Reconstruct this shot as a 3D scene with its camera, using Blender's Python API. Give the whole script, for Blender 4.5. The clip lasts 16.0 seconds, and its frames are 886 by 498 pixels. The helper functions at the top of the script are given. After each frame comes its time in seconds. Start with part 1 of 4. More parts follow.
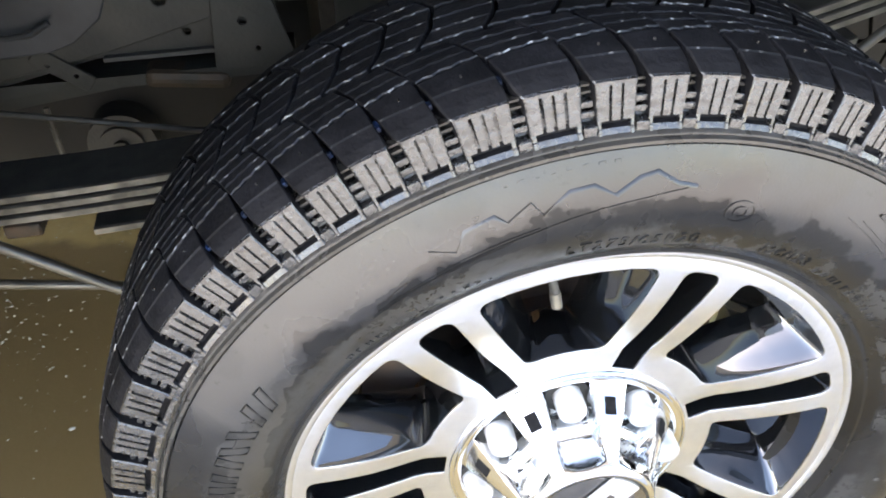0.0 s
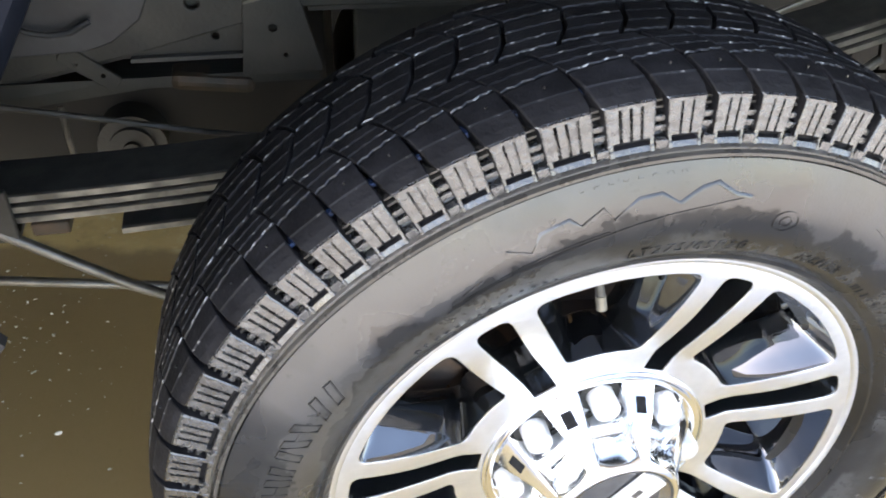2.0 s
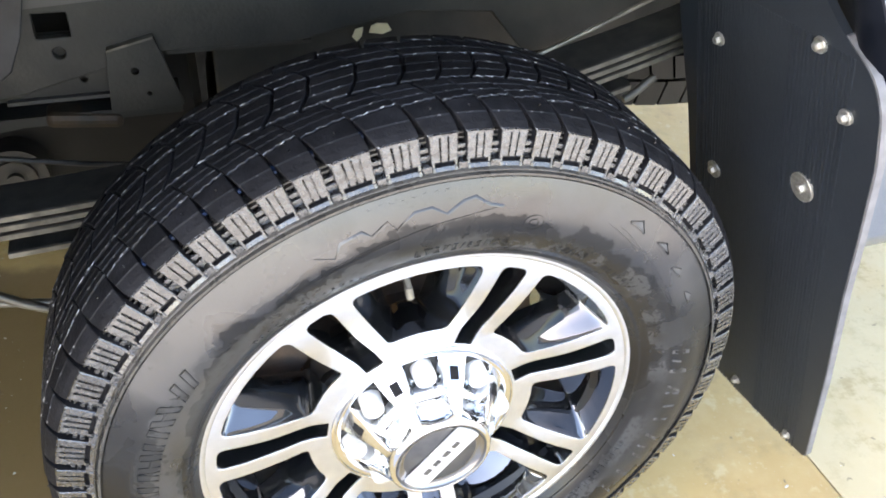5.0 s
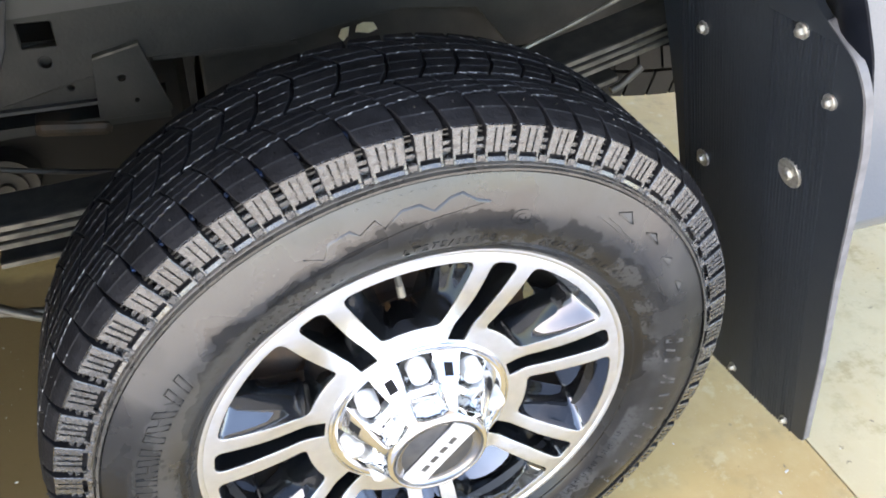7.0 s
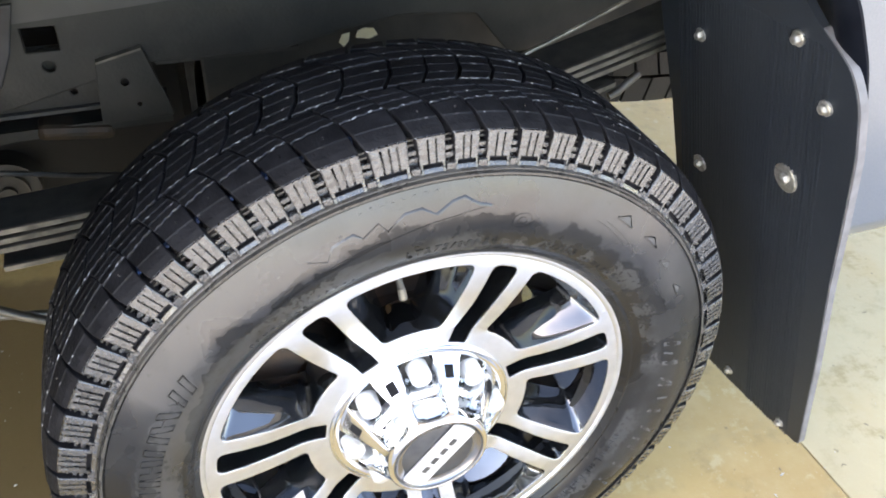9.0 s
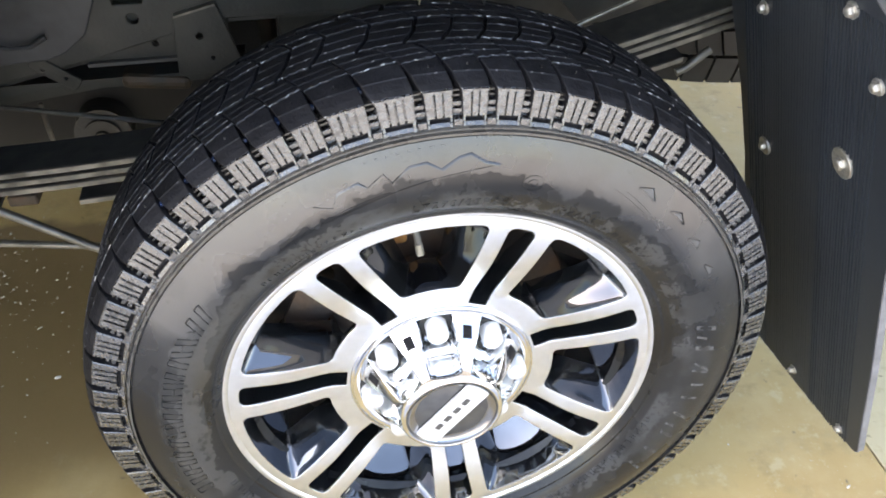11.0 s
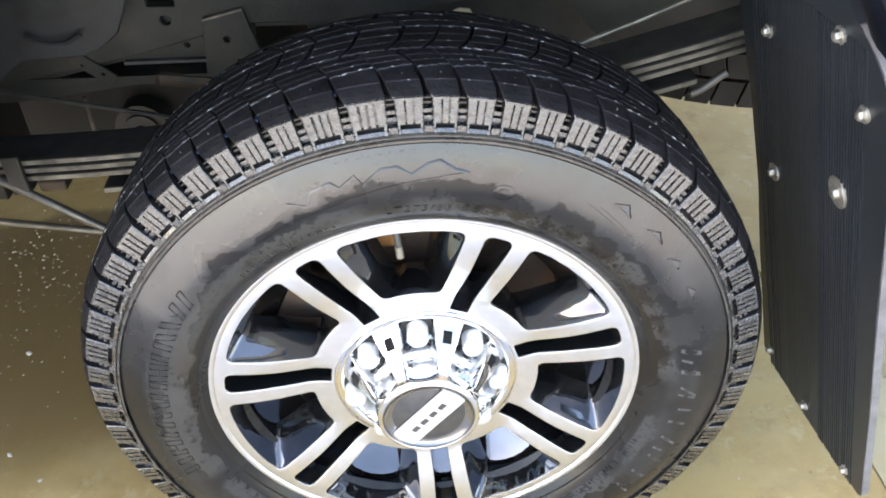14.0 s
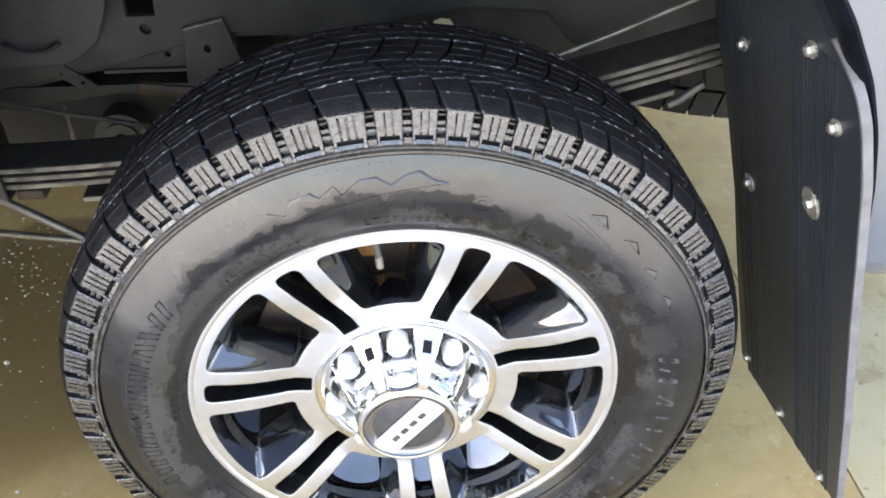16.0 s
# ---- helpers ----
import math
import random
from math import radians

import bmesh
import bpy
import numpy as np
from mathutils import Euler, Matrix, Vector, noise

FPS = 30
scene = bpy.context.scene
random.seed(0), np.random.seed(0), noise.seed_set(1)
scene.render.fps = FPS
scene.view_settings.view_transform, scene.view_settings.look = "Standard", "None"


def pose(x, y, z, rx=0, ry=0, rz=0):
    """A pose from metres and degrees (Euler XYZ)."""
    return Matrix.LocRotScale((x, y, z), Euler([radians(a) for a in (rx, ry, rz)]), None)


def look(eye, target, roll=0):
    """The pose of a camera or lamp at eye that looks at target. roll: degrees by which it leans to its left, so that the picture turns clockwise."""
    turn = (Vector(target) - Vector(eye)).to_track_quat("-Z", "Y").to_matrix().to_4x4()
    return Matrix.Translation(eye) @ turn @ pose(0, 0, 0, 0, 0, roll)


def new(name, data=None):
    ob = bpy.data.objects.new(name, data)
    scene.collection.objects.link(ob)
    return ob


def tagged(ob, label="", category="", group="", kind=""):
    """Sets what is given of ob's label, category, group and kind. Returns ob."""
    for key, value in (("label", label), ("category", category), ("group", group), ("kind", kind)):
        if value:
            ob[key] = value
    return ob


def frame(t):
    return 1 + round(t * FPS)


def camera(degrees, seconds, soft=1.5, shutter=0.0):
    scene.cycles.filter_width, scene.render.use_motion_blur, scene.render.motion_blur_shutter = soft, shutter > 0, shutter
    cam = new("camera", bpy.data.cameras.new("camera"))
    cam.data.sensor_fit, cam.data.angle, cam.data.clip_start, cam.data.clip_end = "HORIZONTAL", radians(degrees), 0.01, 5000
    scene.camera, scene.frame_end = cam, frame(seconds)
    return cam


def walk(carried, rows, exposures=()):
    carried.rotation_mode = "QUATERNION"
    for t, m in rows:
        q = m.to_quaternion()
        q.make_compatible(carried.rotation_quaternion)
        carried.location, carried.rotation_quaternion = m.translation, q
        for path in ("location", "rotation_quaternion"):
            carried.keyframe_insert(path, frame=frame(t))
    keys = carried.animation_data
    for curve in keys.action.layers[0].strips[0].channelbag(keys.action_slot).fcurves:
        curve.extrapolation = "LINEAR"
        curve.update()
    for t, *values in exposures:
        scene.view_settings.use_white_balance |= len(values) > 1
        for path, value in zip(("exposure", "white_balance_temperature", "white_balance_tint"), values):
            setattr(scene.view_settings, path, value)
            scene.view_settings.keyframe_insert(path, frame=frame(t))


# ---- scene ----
cam = camera(57.5, 16.0, soft=1.8, shutter=0.4)
PATH = [
    (0, (-0.187, -0.439, 1.065), (0.055, 1.092, -0.199), -1.5),
    (0.5, (-0.238, -0.437, 1.06), (0.128, 1.086, -0.183), 1.0),
    (1, (-0.274, -0.444, 1.059), (0.077, 1.082, -0.185), 1.4),
    (1.5, (-0.285, -0.452, 1.072), (0.072, 1.089, -0.152), 2.2),
    (2, (-0.285, -0.45, 1.074), (0.108, 1.076, -0.158), 3.1),
    (2.5, (-0.266, -0.459, 1.102), (0.226, 1.042, -0.125), 5.7),
    (3, (-0.253, -0.503, 1.141), (0.255, 0.953, -0.133), 6.1),
    (3.5, (-0.239, -0.581, 1.182), (0.345, 0.89, -0.041), 7.6),
    (4, (-0.24, -0.593, 1.189), (0.326, 0.882, -0.037), 5.8),
    (6.5, (-0.223, -0.598, 1.194), (0.374, 0.847, -0.053), 3.0),
    (7, (-0.225, -0.599, 1.194), (0.359, 0.855, -0.05), 2.5),
    (7.5, (-0.229, -0.598, 1.192), (0.353, 0.854, -0.054), 2.8),
    (8, (-0.232, -0.592, 1.198), (0.356, 0.873, -0.03), 2.4),
    (8.5, (-0.236, -0.591, 1.198), (0.357, 0.872, -0.029), 2.6),
    (9, (-0.235, -0.605, 1.198), (0.364, 0.852, -0.035), 2.9),
    (9.5, (-0.235, -0.624, 1.193), (0.337, 0.814, -0.073), 2.1),
    (10, (-0.215, -0.636, 1.187), (0.287, 0.818, -0.092), 0.9),
    (12.5, (-0.017, -0.692, 1.185), (0.032, 0.88, -0.05), 0.3),
    (13, (-0.015, -0.691, 1.186), (0.068, 0.877, -0.053), 0.4),
    (13.5, (-0.018, -0.697, 1.19), (0.056, 0.874, -0.046), -1.0),
    (14, (-0.017, -0.699, 1.186), (0.073, 0.872, -0.049), -0.8),
    (14.5, (-0.014, -0.698, 1.188), (0.089, 0.87, -0.049), -0.9),
    (15, (-0.013, -0.697, 1.19), (0.114, 0.872, -0.044), -0.2),
    (15.5, (-0.013, -0.701, 1.19), (0.129, 0.862, -0.051), -0.1),
    (16, (-0.013, -0.701, 1.193), (0.119, 0.876, -0.03), 0.1),
]
EXPOSURES = [(0.0, 2.65, 8300, 15), (2.5, 2.73, 8300, 15), (3.5, 2.93, 8300, 15), (4.0, 2.93, 8300, 15), (6.5, 2.73, 8300, 15), (8.0, 2.65, 8300, 15), (9.5, 2.69, 8300, 15), (10.0, 2.62, 8300, 15), (12.5, 2.66, 8300, 15), (16.0, 2.63, 8300, 15)]
walk(cam, [(t, look(eye, target, roll)) for t, eye, target, roll in PATH], exposures=EXPOSURES)

# ---- light ----
world = bpy.data.worlds.new("daylight")
scene.world = world
world.use_nodes = True
wn = world.node_tree
sky = wn.nodes.new("ShaderNodeTexSky")
sky.sky_type, sky.sun_disc = "NISHITA", False
sky.sun_elevation, sky.sun_rotation = radians(50), radians(270)
sky.dust_density = 1.0
wn.links.new(sky.outputs[0], wn.nodes["Background"].inputs[0])
wn.nodes["Background"].inputs[1].default_value = 0.2
sun = new("sun", bpy.data.lights.new("sun", "SUN"))
sun.data.energy, sun.data.angle, sun.data.color = 4.0, radians(1), (1.0, 0.96, 0.9)
sun.matrix_basis = look((-4.0, 0.3, 4.8), (0, 0, 0))

# ---- materials ----


def material(name, colour, rough=0.6, metal=0.0, second=None, scale=20.0, bump=0.0, bump_scale=200.0, spread=(0.35, 0.65), rough2=None, coat=0.0, spec=0.5, vary=0.0):
    """A surface with two scales of variation: blotches from colour to second, and fine relief."""
    mat = bpy.data.materials.new(name)
    mat.use_nodes = True
    n, l = mat.node_tree.nodes, mat.node_tree.links
    p = n["Principled BSDF"]
    p.inputs["Coat Roughness"].default_value = 0.15
    p.inputs["Metallic"].default_value, p.inputs["Coat Weight"].default_value, p.inputs["Specular IOR Level"].default_value = metal, coat, spec
    co = n.new("ShaderNodeTexCoord")
    a = n.new("ShaderNodeTexNoise")
    a.inputs["Scale"].default_value, a.inputs["Detail"].default_value = scale, 8.0
    where = co.outputs["Object"]
    if vary:
        chance = n.new("ShaderNodeObjectInfo")
        shift = n.new("ShaderNodeVectorMath")
        l.new(where, shift.inputs[0])
        l.new(math_node(n, l, "MULTIPLY", chance.outputs["Random"], 37.0), shift.inputs[1])
        where = shift.outputs[0]
    l.new(where, a.inputs["Vector"])
    ramp = n.new("ShaderNodeMapRange")
    ramp.inputs[1].default_value, ramp.inputs[2].default_value = spread
    l.new(a.outputs[0], ramp.inputs[0])
    mix = n.new("ShaderNodeMix")
    mix.data_type = "RGBA"
    mix.inputs[6].default_value, mix.inputs[7].default_value = (*colour, 1), (*(second or colour), 1)
    l.new(ramp.outputs[0], mix.inputs[0])
    l.new(mix.outputs[2], p.inputs["Base Color"])
    mr = n.new("ShaderNodeMapRange")
    mr.inputs[3].default_value, mr.inputs[4].default_value = rough, rough if rough2 is None else rough2
    l.new(ramp.outputs[0], mr.inputs[0])
    l.new(mr.outputs[0], p.inputs["Roughness"])
    if vary:
        info = n.new("ShaderNodeObjectInfo")
        hsv = n.new("ShaderNodeHueSaturation")
        l.new(ramped(n, l, info.outputs["Random"], 0.0, 1.0, 1.0 - vary, 1.0 + vary), hsv.inputs["Value"])
        l.new(mix.outputs[2], hsv.inputs["Color"])
        l.new(hsv.outputs[0], p.inputs["Base Color"])
    if bump:
        b = n.new("ShaderNodeTexNoise")
        b.inputs["Scale"].default_value, b.inputs["Detail"].default_value = bump_scale, 6.0
        l.new(co.outputs["Object"], b.inputs["Vector"])
        bp = n.new("ShaderNodeBump")
        bp.inputs["Strength"].default_value, bp.inputs["Distance"].default_value = bump, 0.002
        l.new(b.outputs[0], bp.inputs["Height"])
        l.new(bp.outputs[0], p.inputs["Normal"])
    return mat


def ramped(n, l, source, lo, hi, a=0.0, b=1.0):
    m = n.new("ShaderNodeMapRange")
    m.interpolation_type = "SMOOTHSTEP"
    for k, v in zip((1, 2, 3, 4), (lo, hi, a, b)):
        m.inputs[k].default_value = v
    l.new(source, m.inputs[0])
    return m.outputs[0]


def math_node(n, l, op, a, b):
    m = n.new("ShaderNodeMath")
    m.operation = op
    for k, v in enumerate((a, b)):
        if isinstance(v, (int, float)):
            m.inputs[k].default_value = v
        else:
            l.new(v, m.inputs[k])
    return m.outputs[0]


def noise_node(n, l, vector, scale, detail=6.0, rough=0.55):
    t = n.new("ShaderNodeTexNoise")
    t.inputs["Scale"].default_value, t.inputs["Detail"].default_value, t.inputs["Roughness"].default_value = scale, detail, rough
    l.new(vector, t.inputs["Vector"])
    return t.outputs[0]


def blend(n, l, fac, a, b):
    m = n.new("ShaderNodeMix")
    m.data_type = "RGBA"
    l.new(fac, m.inputs[0])
    for k, v in ((6, a), (7, b)):
        if isinstance(v, tuple):
            m.inputs[k].default_value = (*v, 1)
        else:
            l.new(v, m.inputs[k])
    return m.outputs[2]


def concrete(name, near_tone=None):
    """Worn tan slab: mottling, dark pores and drips, fine relief, and a wet brown patch under the truck with a ragged
    edge; paler towards the apron where a colour is given.
    """
    pale, tan, dusty = (0.53, 0.375, 0.158), (0.435, 0.288, 0.110), (0.55, 0.41, 0.205)
    mat = bpy.data.materials.new(name)
    mat.use_nodes = True
    n, l = mat.node_tree.nodes, mat.node_tree.links
    p = n["Principled BSDF"]
    co = n.new("ShaderNodeTexCoord").outputs["Object"]
    sep = n.new("ShaderNodeSeparateXYZ")
    l.new(co, sep.inputs[0])
    broad, mid, fine = noise_node(n, l, co, 2.2), noise_node(n, l, co, 14.0, 8.0, 0.65), noise_node(n, l, co, 130.0, 4.0)
    col = blend(n, l, ramped(n, l, broad, 0.35, 0.68), pale, tan)
    edge = math_node(n, l, "MULTIPLY", math_node(n, l, "SUBTRACT", broad, 0.5), 0.5)
    if near_tone:
        worn = blend(n, l, ramped(n, l, broad, 0.3, 0.7), near_tone, tuple(0.87 * c for c in near_tone))
        col = blend(n, l, ramped(n, l, math_node(n, l, "ADD", sep.outputs[1], edge), 0.95, 0.45), col, worn)
    col = blend(n, l, ramped(n, l, mid, 0.5, 0.75, 0.0, 0.5), col, (0.31, 0.24, 0.115))
    col = blend(n, l, ramped(n, l, fine, 0.62, 0.75, 0.0, 0.5), col, (0.59, 0.52, 0.37))
    col = blend(n, l, ramped(n, l, noise_node(n, l, co, 5.5, 6.0, 0.62), 0.42, 0.70, 0.0, 0.6), col, dusty)
    col = blend(n, l, ramped(n, l, noise_node(n, l, co, 9.0, 6.0, 0.7), 0.54, 0.68, 0.0, 0.6), col, (0.34, 0.24, 0.10))
    col = blend(n, l, ramped(n, l, noise_node(n, l, co, 21.0, 5.0, 0.65), 0.56, 0.68, 0.0, 0.5), col, (0.58, 0.485, 0.29))
    col = blend(n, l, ramped(n, l, noise_node(n, l, co, 38.0, 3.0, 0.5), 0.68, 0.74, 0.0, 0.75), col, (0.17, 0.13, 0.085))
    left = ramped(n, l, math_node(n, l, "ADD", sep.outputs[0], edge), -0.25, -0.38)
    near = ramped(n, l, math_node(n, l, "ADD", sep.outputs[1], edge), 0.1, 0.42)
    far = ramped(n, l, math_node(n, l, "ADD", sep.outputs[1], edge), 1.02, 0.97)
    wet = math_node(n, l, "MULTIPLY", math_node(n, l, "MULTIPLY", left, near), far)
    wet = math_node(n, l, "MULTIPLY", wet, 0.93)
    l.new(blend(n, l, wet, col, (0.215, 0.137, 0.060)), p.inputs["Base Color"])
    l.new(ramped(n, l, wet, 0.0, 1.0, 0.62, 0.3), p.inputs["Roughness"])
    b = n.new("ShaderNodeBump")
    b.inputs["Strength"].default_value, b.inputs["Distance"].default_value = 0.35, 0.003
    l.new(math_node(n, l, "ADD", mid, math_node(n, l, "MULTIPLY", fine, 0.4)), b.inputs["Height"])
    l.new(b.outputs[0], p.inputs["Normal"])
    return mat


def sidewall():
    """Glossy dressed rubber with dull grey residue left round the lettering, and fine moulded grain."""
    mat = bpy.data.materials.new("sidewall_rubber")
    mat.use_nodes = True
    n, l = mat.node_tree.nodes, mat.node_tree.links
    p = n["Principled BSDF"]
    co = n.new("ShaderNodeTexCoord").outputs["Object"]
    sep = n.new("ShaderNodeSeparateXYZ")
    l.new(co, sep.inputs[0])
    up = math_node(n, l, "SUBTRACT", sep.outputs[2], 0.42)
    r = math_node(n, l, "SQRT", math_node(n, l, "ADD", math_node(n, l, "MULTIPLY", sep.outputs[0], sep.outputs[0]), math_node(n, l, "MULTIPLY", up, up)), 0.0)
    broad, mid, fine = noise_node(n, l, co, 7.0, 5.0), noise_node(n, l, co, 34.0, 9.0, 0.68), noise_node(n, l, co, 420.0, 3.0)
    ragged = math_node(n, l, "ADD", r, math_node(n, l, "MULTIPLY", math_node(n, l, "SUBTRACT", mid, 0.5), 0.05))
    band = math_node(n, l, "MULTIPLY", ramped(n, l, r, 0.285, 0.288), ramped(n, l, ragged, 0.312, 0.306))
    specks = ramped(n, l, noise_node(n, l, co, 150.0, 4.0, 0.6), 0.56, 0.6, 1.0, 0.25)
    patchy = ramped(n, l, noise_node(n, l, co, 17.0, 7.0, 0.62), 0.42, 0.56, 0.0, 0.6)
    residue = math_node(n, l, "MULTIPLY", math_node(n, l, "MULTIPLY", band, patchy), specks)
    lettered = math_node(n, l, "MULTIPLY", ramped(n, l, r, 0.296, 0.304), ramped(n, l, r, 0.342, 0.332))
    lettered = math_node(n, l, "MULTIPLY", lettered, ramped(n, l, sep.outputs[2], 0.66, 0.6))
    lettered = math_node(n, l, "MULTIPLY", lettered, ramped(n, l, noise_node(n, l, co, 19.0, 8.0, 0.65), 0.44, 0.6, 0.0, 0.36))
    spots = ramped(n, l, noise_node(n, l, co, 11.0, 3.0, 0.5), 0.54, 0.7, 0.0, 0.22)
    haze = math_node(n, l, "MULTIPLY", ramped(n, l, ragged, 0.322, 0.338), math_node(n, l, "MULTIPLY", ramped(n, l, sep.outputs[2], 0.46, 0.62), ramped(n, l, noise_node(n, l, co, 15.0, 4.0, 0.55), 0.36, 0.6, 0.0, 0.42)))
    # a film of dressing on the upper left, its bright reflection put partly into the colour, and pale residue round the
    # raised name beside it, each with a ragged edge
    round_left = math_node(n, l, "ARCTAN2", up, math_node(n, l, "MULTIPLY", sep.outputs[0], -1.0))
    wavy = math_node(n, l, "MULTIPLY", math_node(n, l, "SUBTRACT", noise_node(n, l, co, 15.0, 5.0, 0.55), 0.5), 0.11)
    swath = math_node(n, l, "MULTIPLY", ramped(n, l, math_node(n, l, "ADD", r, wavy), 0.327, 0.333), math_node(n, l, "MULTIPLY", ramped(n, l, math_node(n, l, "ADD", round_left, wavy), 0.50, 0.56), ramped(n, l, round_left, 1.6, 1.2)))
    swath = math_node(n, l, "MULTIPLY", swath, ramped(n, l, noise_node(n, l, co, 21.0, 3.0, 0.5), 0.30, 0.44, 0.35, 1.0))
    off = math_node(n, l, "ABSOLUTE", math_node(n, l, "SUBTRACT", math_node(n, l, "ADD", r, math_node(n, l, "MULTIPLY", wavy, 0.8)), ramped(n, l, round_left, 0.28, 0.58, 0.2985, 0.325)), 0.0)
    halo = math_node(n, l, "MULTIPLY", ramped(n, l, off, 0.0155, 0.0135), math_node(n, l, "MULTIPLY", ramped(n, l, round_left, -0.42, -0.34), ramped(n, l, round_left, 0.80, 0.74)))
    halo = math_node(n, l, "MULTIPLY", halo, ramped(n, l, noise_node(n, l, co, 45.0, 5.0, 0.6), 0.36, 0.44, 0.35, 1.0))
    swath = math_node(n, l, "MAXIMUM", swath, math_node(n, l, "MULTIPLY", halo, 0.6))
    # two dry streaks low on the other side
    streak = math_node(n, l, "ABSOLUTE", math_node(n, l, "SUBTRACT", math_node(n, l, "ADD", r, math_node(n, l, "MULTIPLY", wavy, 0.25)), 0.3595), 0.0)
    streak = math_node(n, l, "MULTIPLY", ramped(n, l, streak, 0.0042, 0.003), ramped(n, l, noise_node(n, l, co, 10.0, 2.0, 0.5), 0.44, 0.52, 0.0, 0.5))
    streak = math_node(n, l, "MULTIPLY", streak, math_node(n, l, "MULTIPLY", ramped(n, l, up, 0.0, -0.04), ramped(n, l, sep.outputs[0], 0.2, 0.25)))
    spots = math_node(n, l, "MAXIMUM", spots, streak)
    film = math_node(n, l, "MAXIMUM", math_node(n, l, "MAXIMUM", residue, lettered), math_node(n, l, "MAXIMUM", spots, haze))
    col = blend(n, l, ramped(n, l, broad, 0.3, 0.7), (0.009, 0.009, 0.0092), (0.018, 0.0184, 0.0188))
    col = blend(n, l, film, col, (0.042, 0.0430, 0.0440))
    col = blend(n, l, residue, col, (0.047, 0.0480, 0.0490))
    col = blend(n, l, swath, col, (0.041, 0.0405, 0.0397))
    high = math_node(n, l, "MULTIPLY", ramped(n, l, r, 0.348, 0.354), ramped(n, l, r, 0.366, 0.362))
    marks = math_node(n, l, "MULTIPLY", high, ramped(n, l, noise_node(n, l, co, 75.0, 6.0, 0.7), 0.6, 0.66))
    l.new(blend(n, l, marks, col, (0.012, 0.012, 0.012)), p.inputs["Base Color"])
    rough = math_node(n, l, "ADD", ramped(n, l, broad, 0.35, 0.65, 0.17, 0.34), math_node(n, l, "MULTIPLY", film, 0.18))
    l.new(rough, p.inputs["Roughness"])
    dressed = math_node(n, l, "MULTIPLY", ramped(n, l, sep.outputs[2], 0.52, 0.64), ramped(n, l, math_node(n, l, "ADD", r, wavy), 0.318, 0.326))
    l.new(ramped(n, l, math_node(n, l, "MAXIMUM", dressed, swath), 0.0, 1.0, 0.3, 0.9), p.inputs["Specular IOR Level"])
    b = n.new("ShaderNodeBump")
    b.inputs["Strength"].default_value, b.inputs["Distance"].default_value = 0.14, 0.001
    waves = math_node(n, l, "MULTIPLY", noise_node(n, l, co, 13.0, 3.0, 0.5), 9.0)
    l.new(math_node(n, l, "ADD", math_node(n, l, "ADD", fine, mid), waves), b.inputs["Height"])
    l.new(b.outputs[0], p.inputs["Normal"])
    return mat


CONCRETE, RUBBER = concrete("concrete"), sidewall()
PALE_CONCRETE = concrete("pale_concrete", (0.60, 0.493, 0.295))
TREAD = material("tread_rubber", (0.0078, 0.0077, 0.0088), 0.6, second=(0.0155, 0.0153, 0.0170), scale=55, bump=0.45, bump_scale=260, spec=0.1, vary=0.15)
DUSTY = material("dusty_rubber", (0.028, 0.0288, 0.030), 0.2, second=(0.007, 0.0072, 0.0074), scale=140, bump=1.1, bump_scale=230, rough2=0.45, spread=(0.46, 0.68), spec=1.0, vary=0.3, coat=1.0)
# pale flecks stand in for sky glints on the tread's near edges and sipes
EDGE = material("edge_glint", (0.014, 0.014, 0.016), 0.45, second=(0.34, 0.336, 0.33), scale=120, spread=(0.55, 0.65), bump=0.5, bump_scale=300, vary=0.45)
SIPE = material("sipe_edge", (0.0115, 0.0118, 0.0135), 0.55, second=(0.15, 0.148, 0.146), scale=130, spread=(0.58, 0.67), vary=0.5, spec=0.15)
BAND = material("shoulder_band", (0.036, 0.0335, 0.030), 0.22, second=(0.062, 0.057, 0.05), scale=45, bump=0.2, bump_scale=300, rough2=0.36, spec=0.6)
POLISHED = material("polished_alloy", (0.79, 0.832, 0.89), 0.3, 1.0, second=(0.72, 0.755, 0.80), scale=45, bump=0.06, bump_scale=420, rough2=0.38)
WALL = material("pocket_enamel", (0.165, 0.176, 0.19), 0.03, 0.965, second=(0.13, 0.138, 0.15), scale=14, rough2=0.05)
CHROME = material("chrome", (0.87, 0.885, 0.90), 0.06, 1.0, second=(0.80, 0.815, 0.83), scale=30, rough2=0.15, bump=0.08, bump_scale=45)
BARREL = material("inner_barrel", (0.22, 0.21, 0.20), 0.35, 0.4, second=(0.15, 0.125, 0.10), scale=18)
RUST = material("rusty_iron", (0.14, 0.082, 0.05), 0.75, 0.2, second=(0.085, 0.066, 0.056), scale=25, bump=0.4, bump_scale=150)
FRAME = material("frame_paint", (0.028, 0.029, 0.026), 0.55, second=(0.058, 0.055, 0.046), scale=11, bump=0.25, spread=(0.4, 0.7))
STEEL = material("spring_steel", (0.045, 0.044, 0.041), 0.5, 0.2, second=(0.09, 0.085, 0.075), scale=30, bump=0.2)
WORN = material("worn_spring_edge", (0.27, 0.255, 0.215), 0.4, 0.5, second=(0.11, 0.105, 0.088), scale=35)
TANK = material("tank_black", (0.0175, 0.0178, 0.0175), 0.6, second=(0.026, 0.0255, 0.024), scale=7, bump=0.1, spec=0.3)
BARE = material("worn_bright_steel", (0.20, 0.19, 0.17), 0.4, 0.6, second=(0.12, 0.115, 0.10), scale=40)
BLACK = material("black_plastic", (0.024, 0.025, 0.027), 0.5, second=(0.034, 0.035, 0.037), scale=12, bump=0.1)
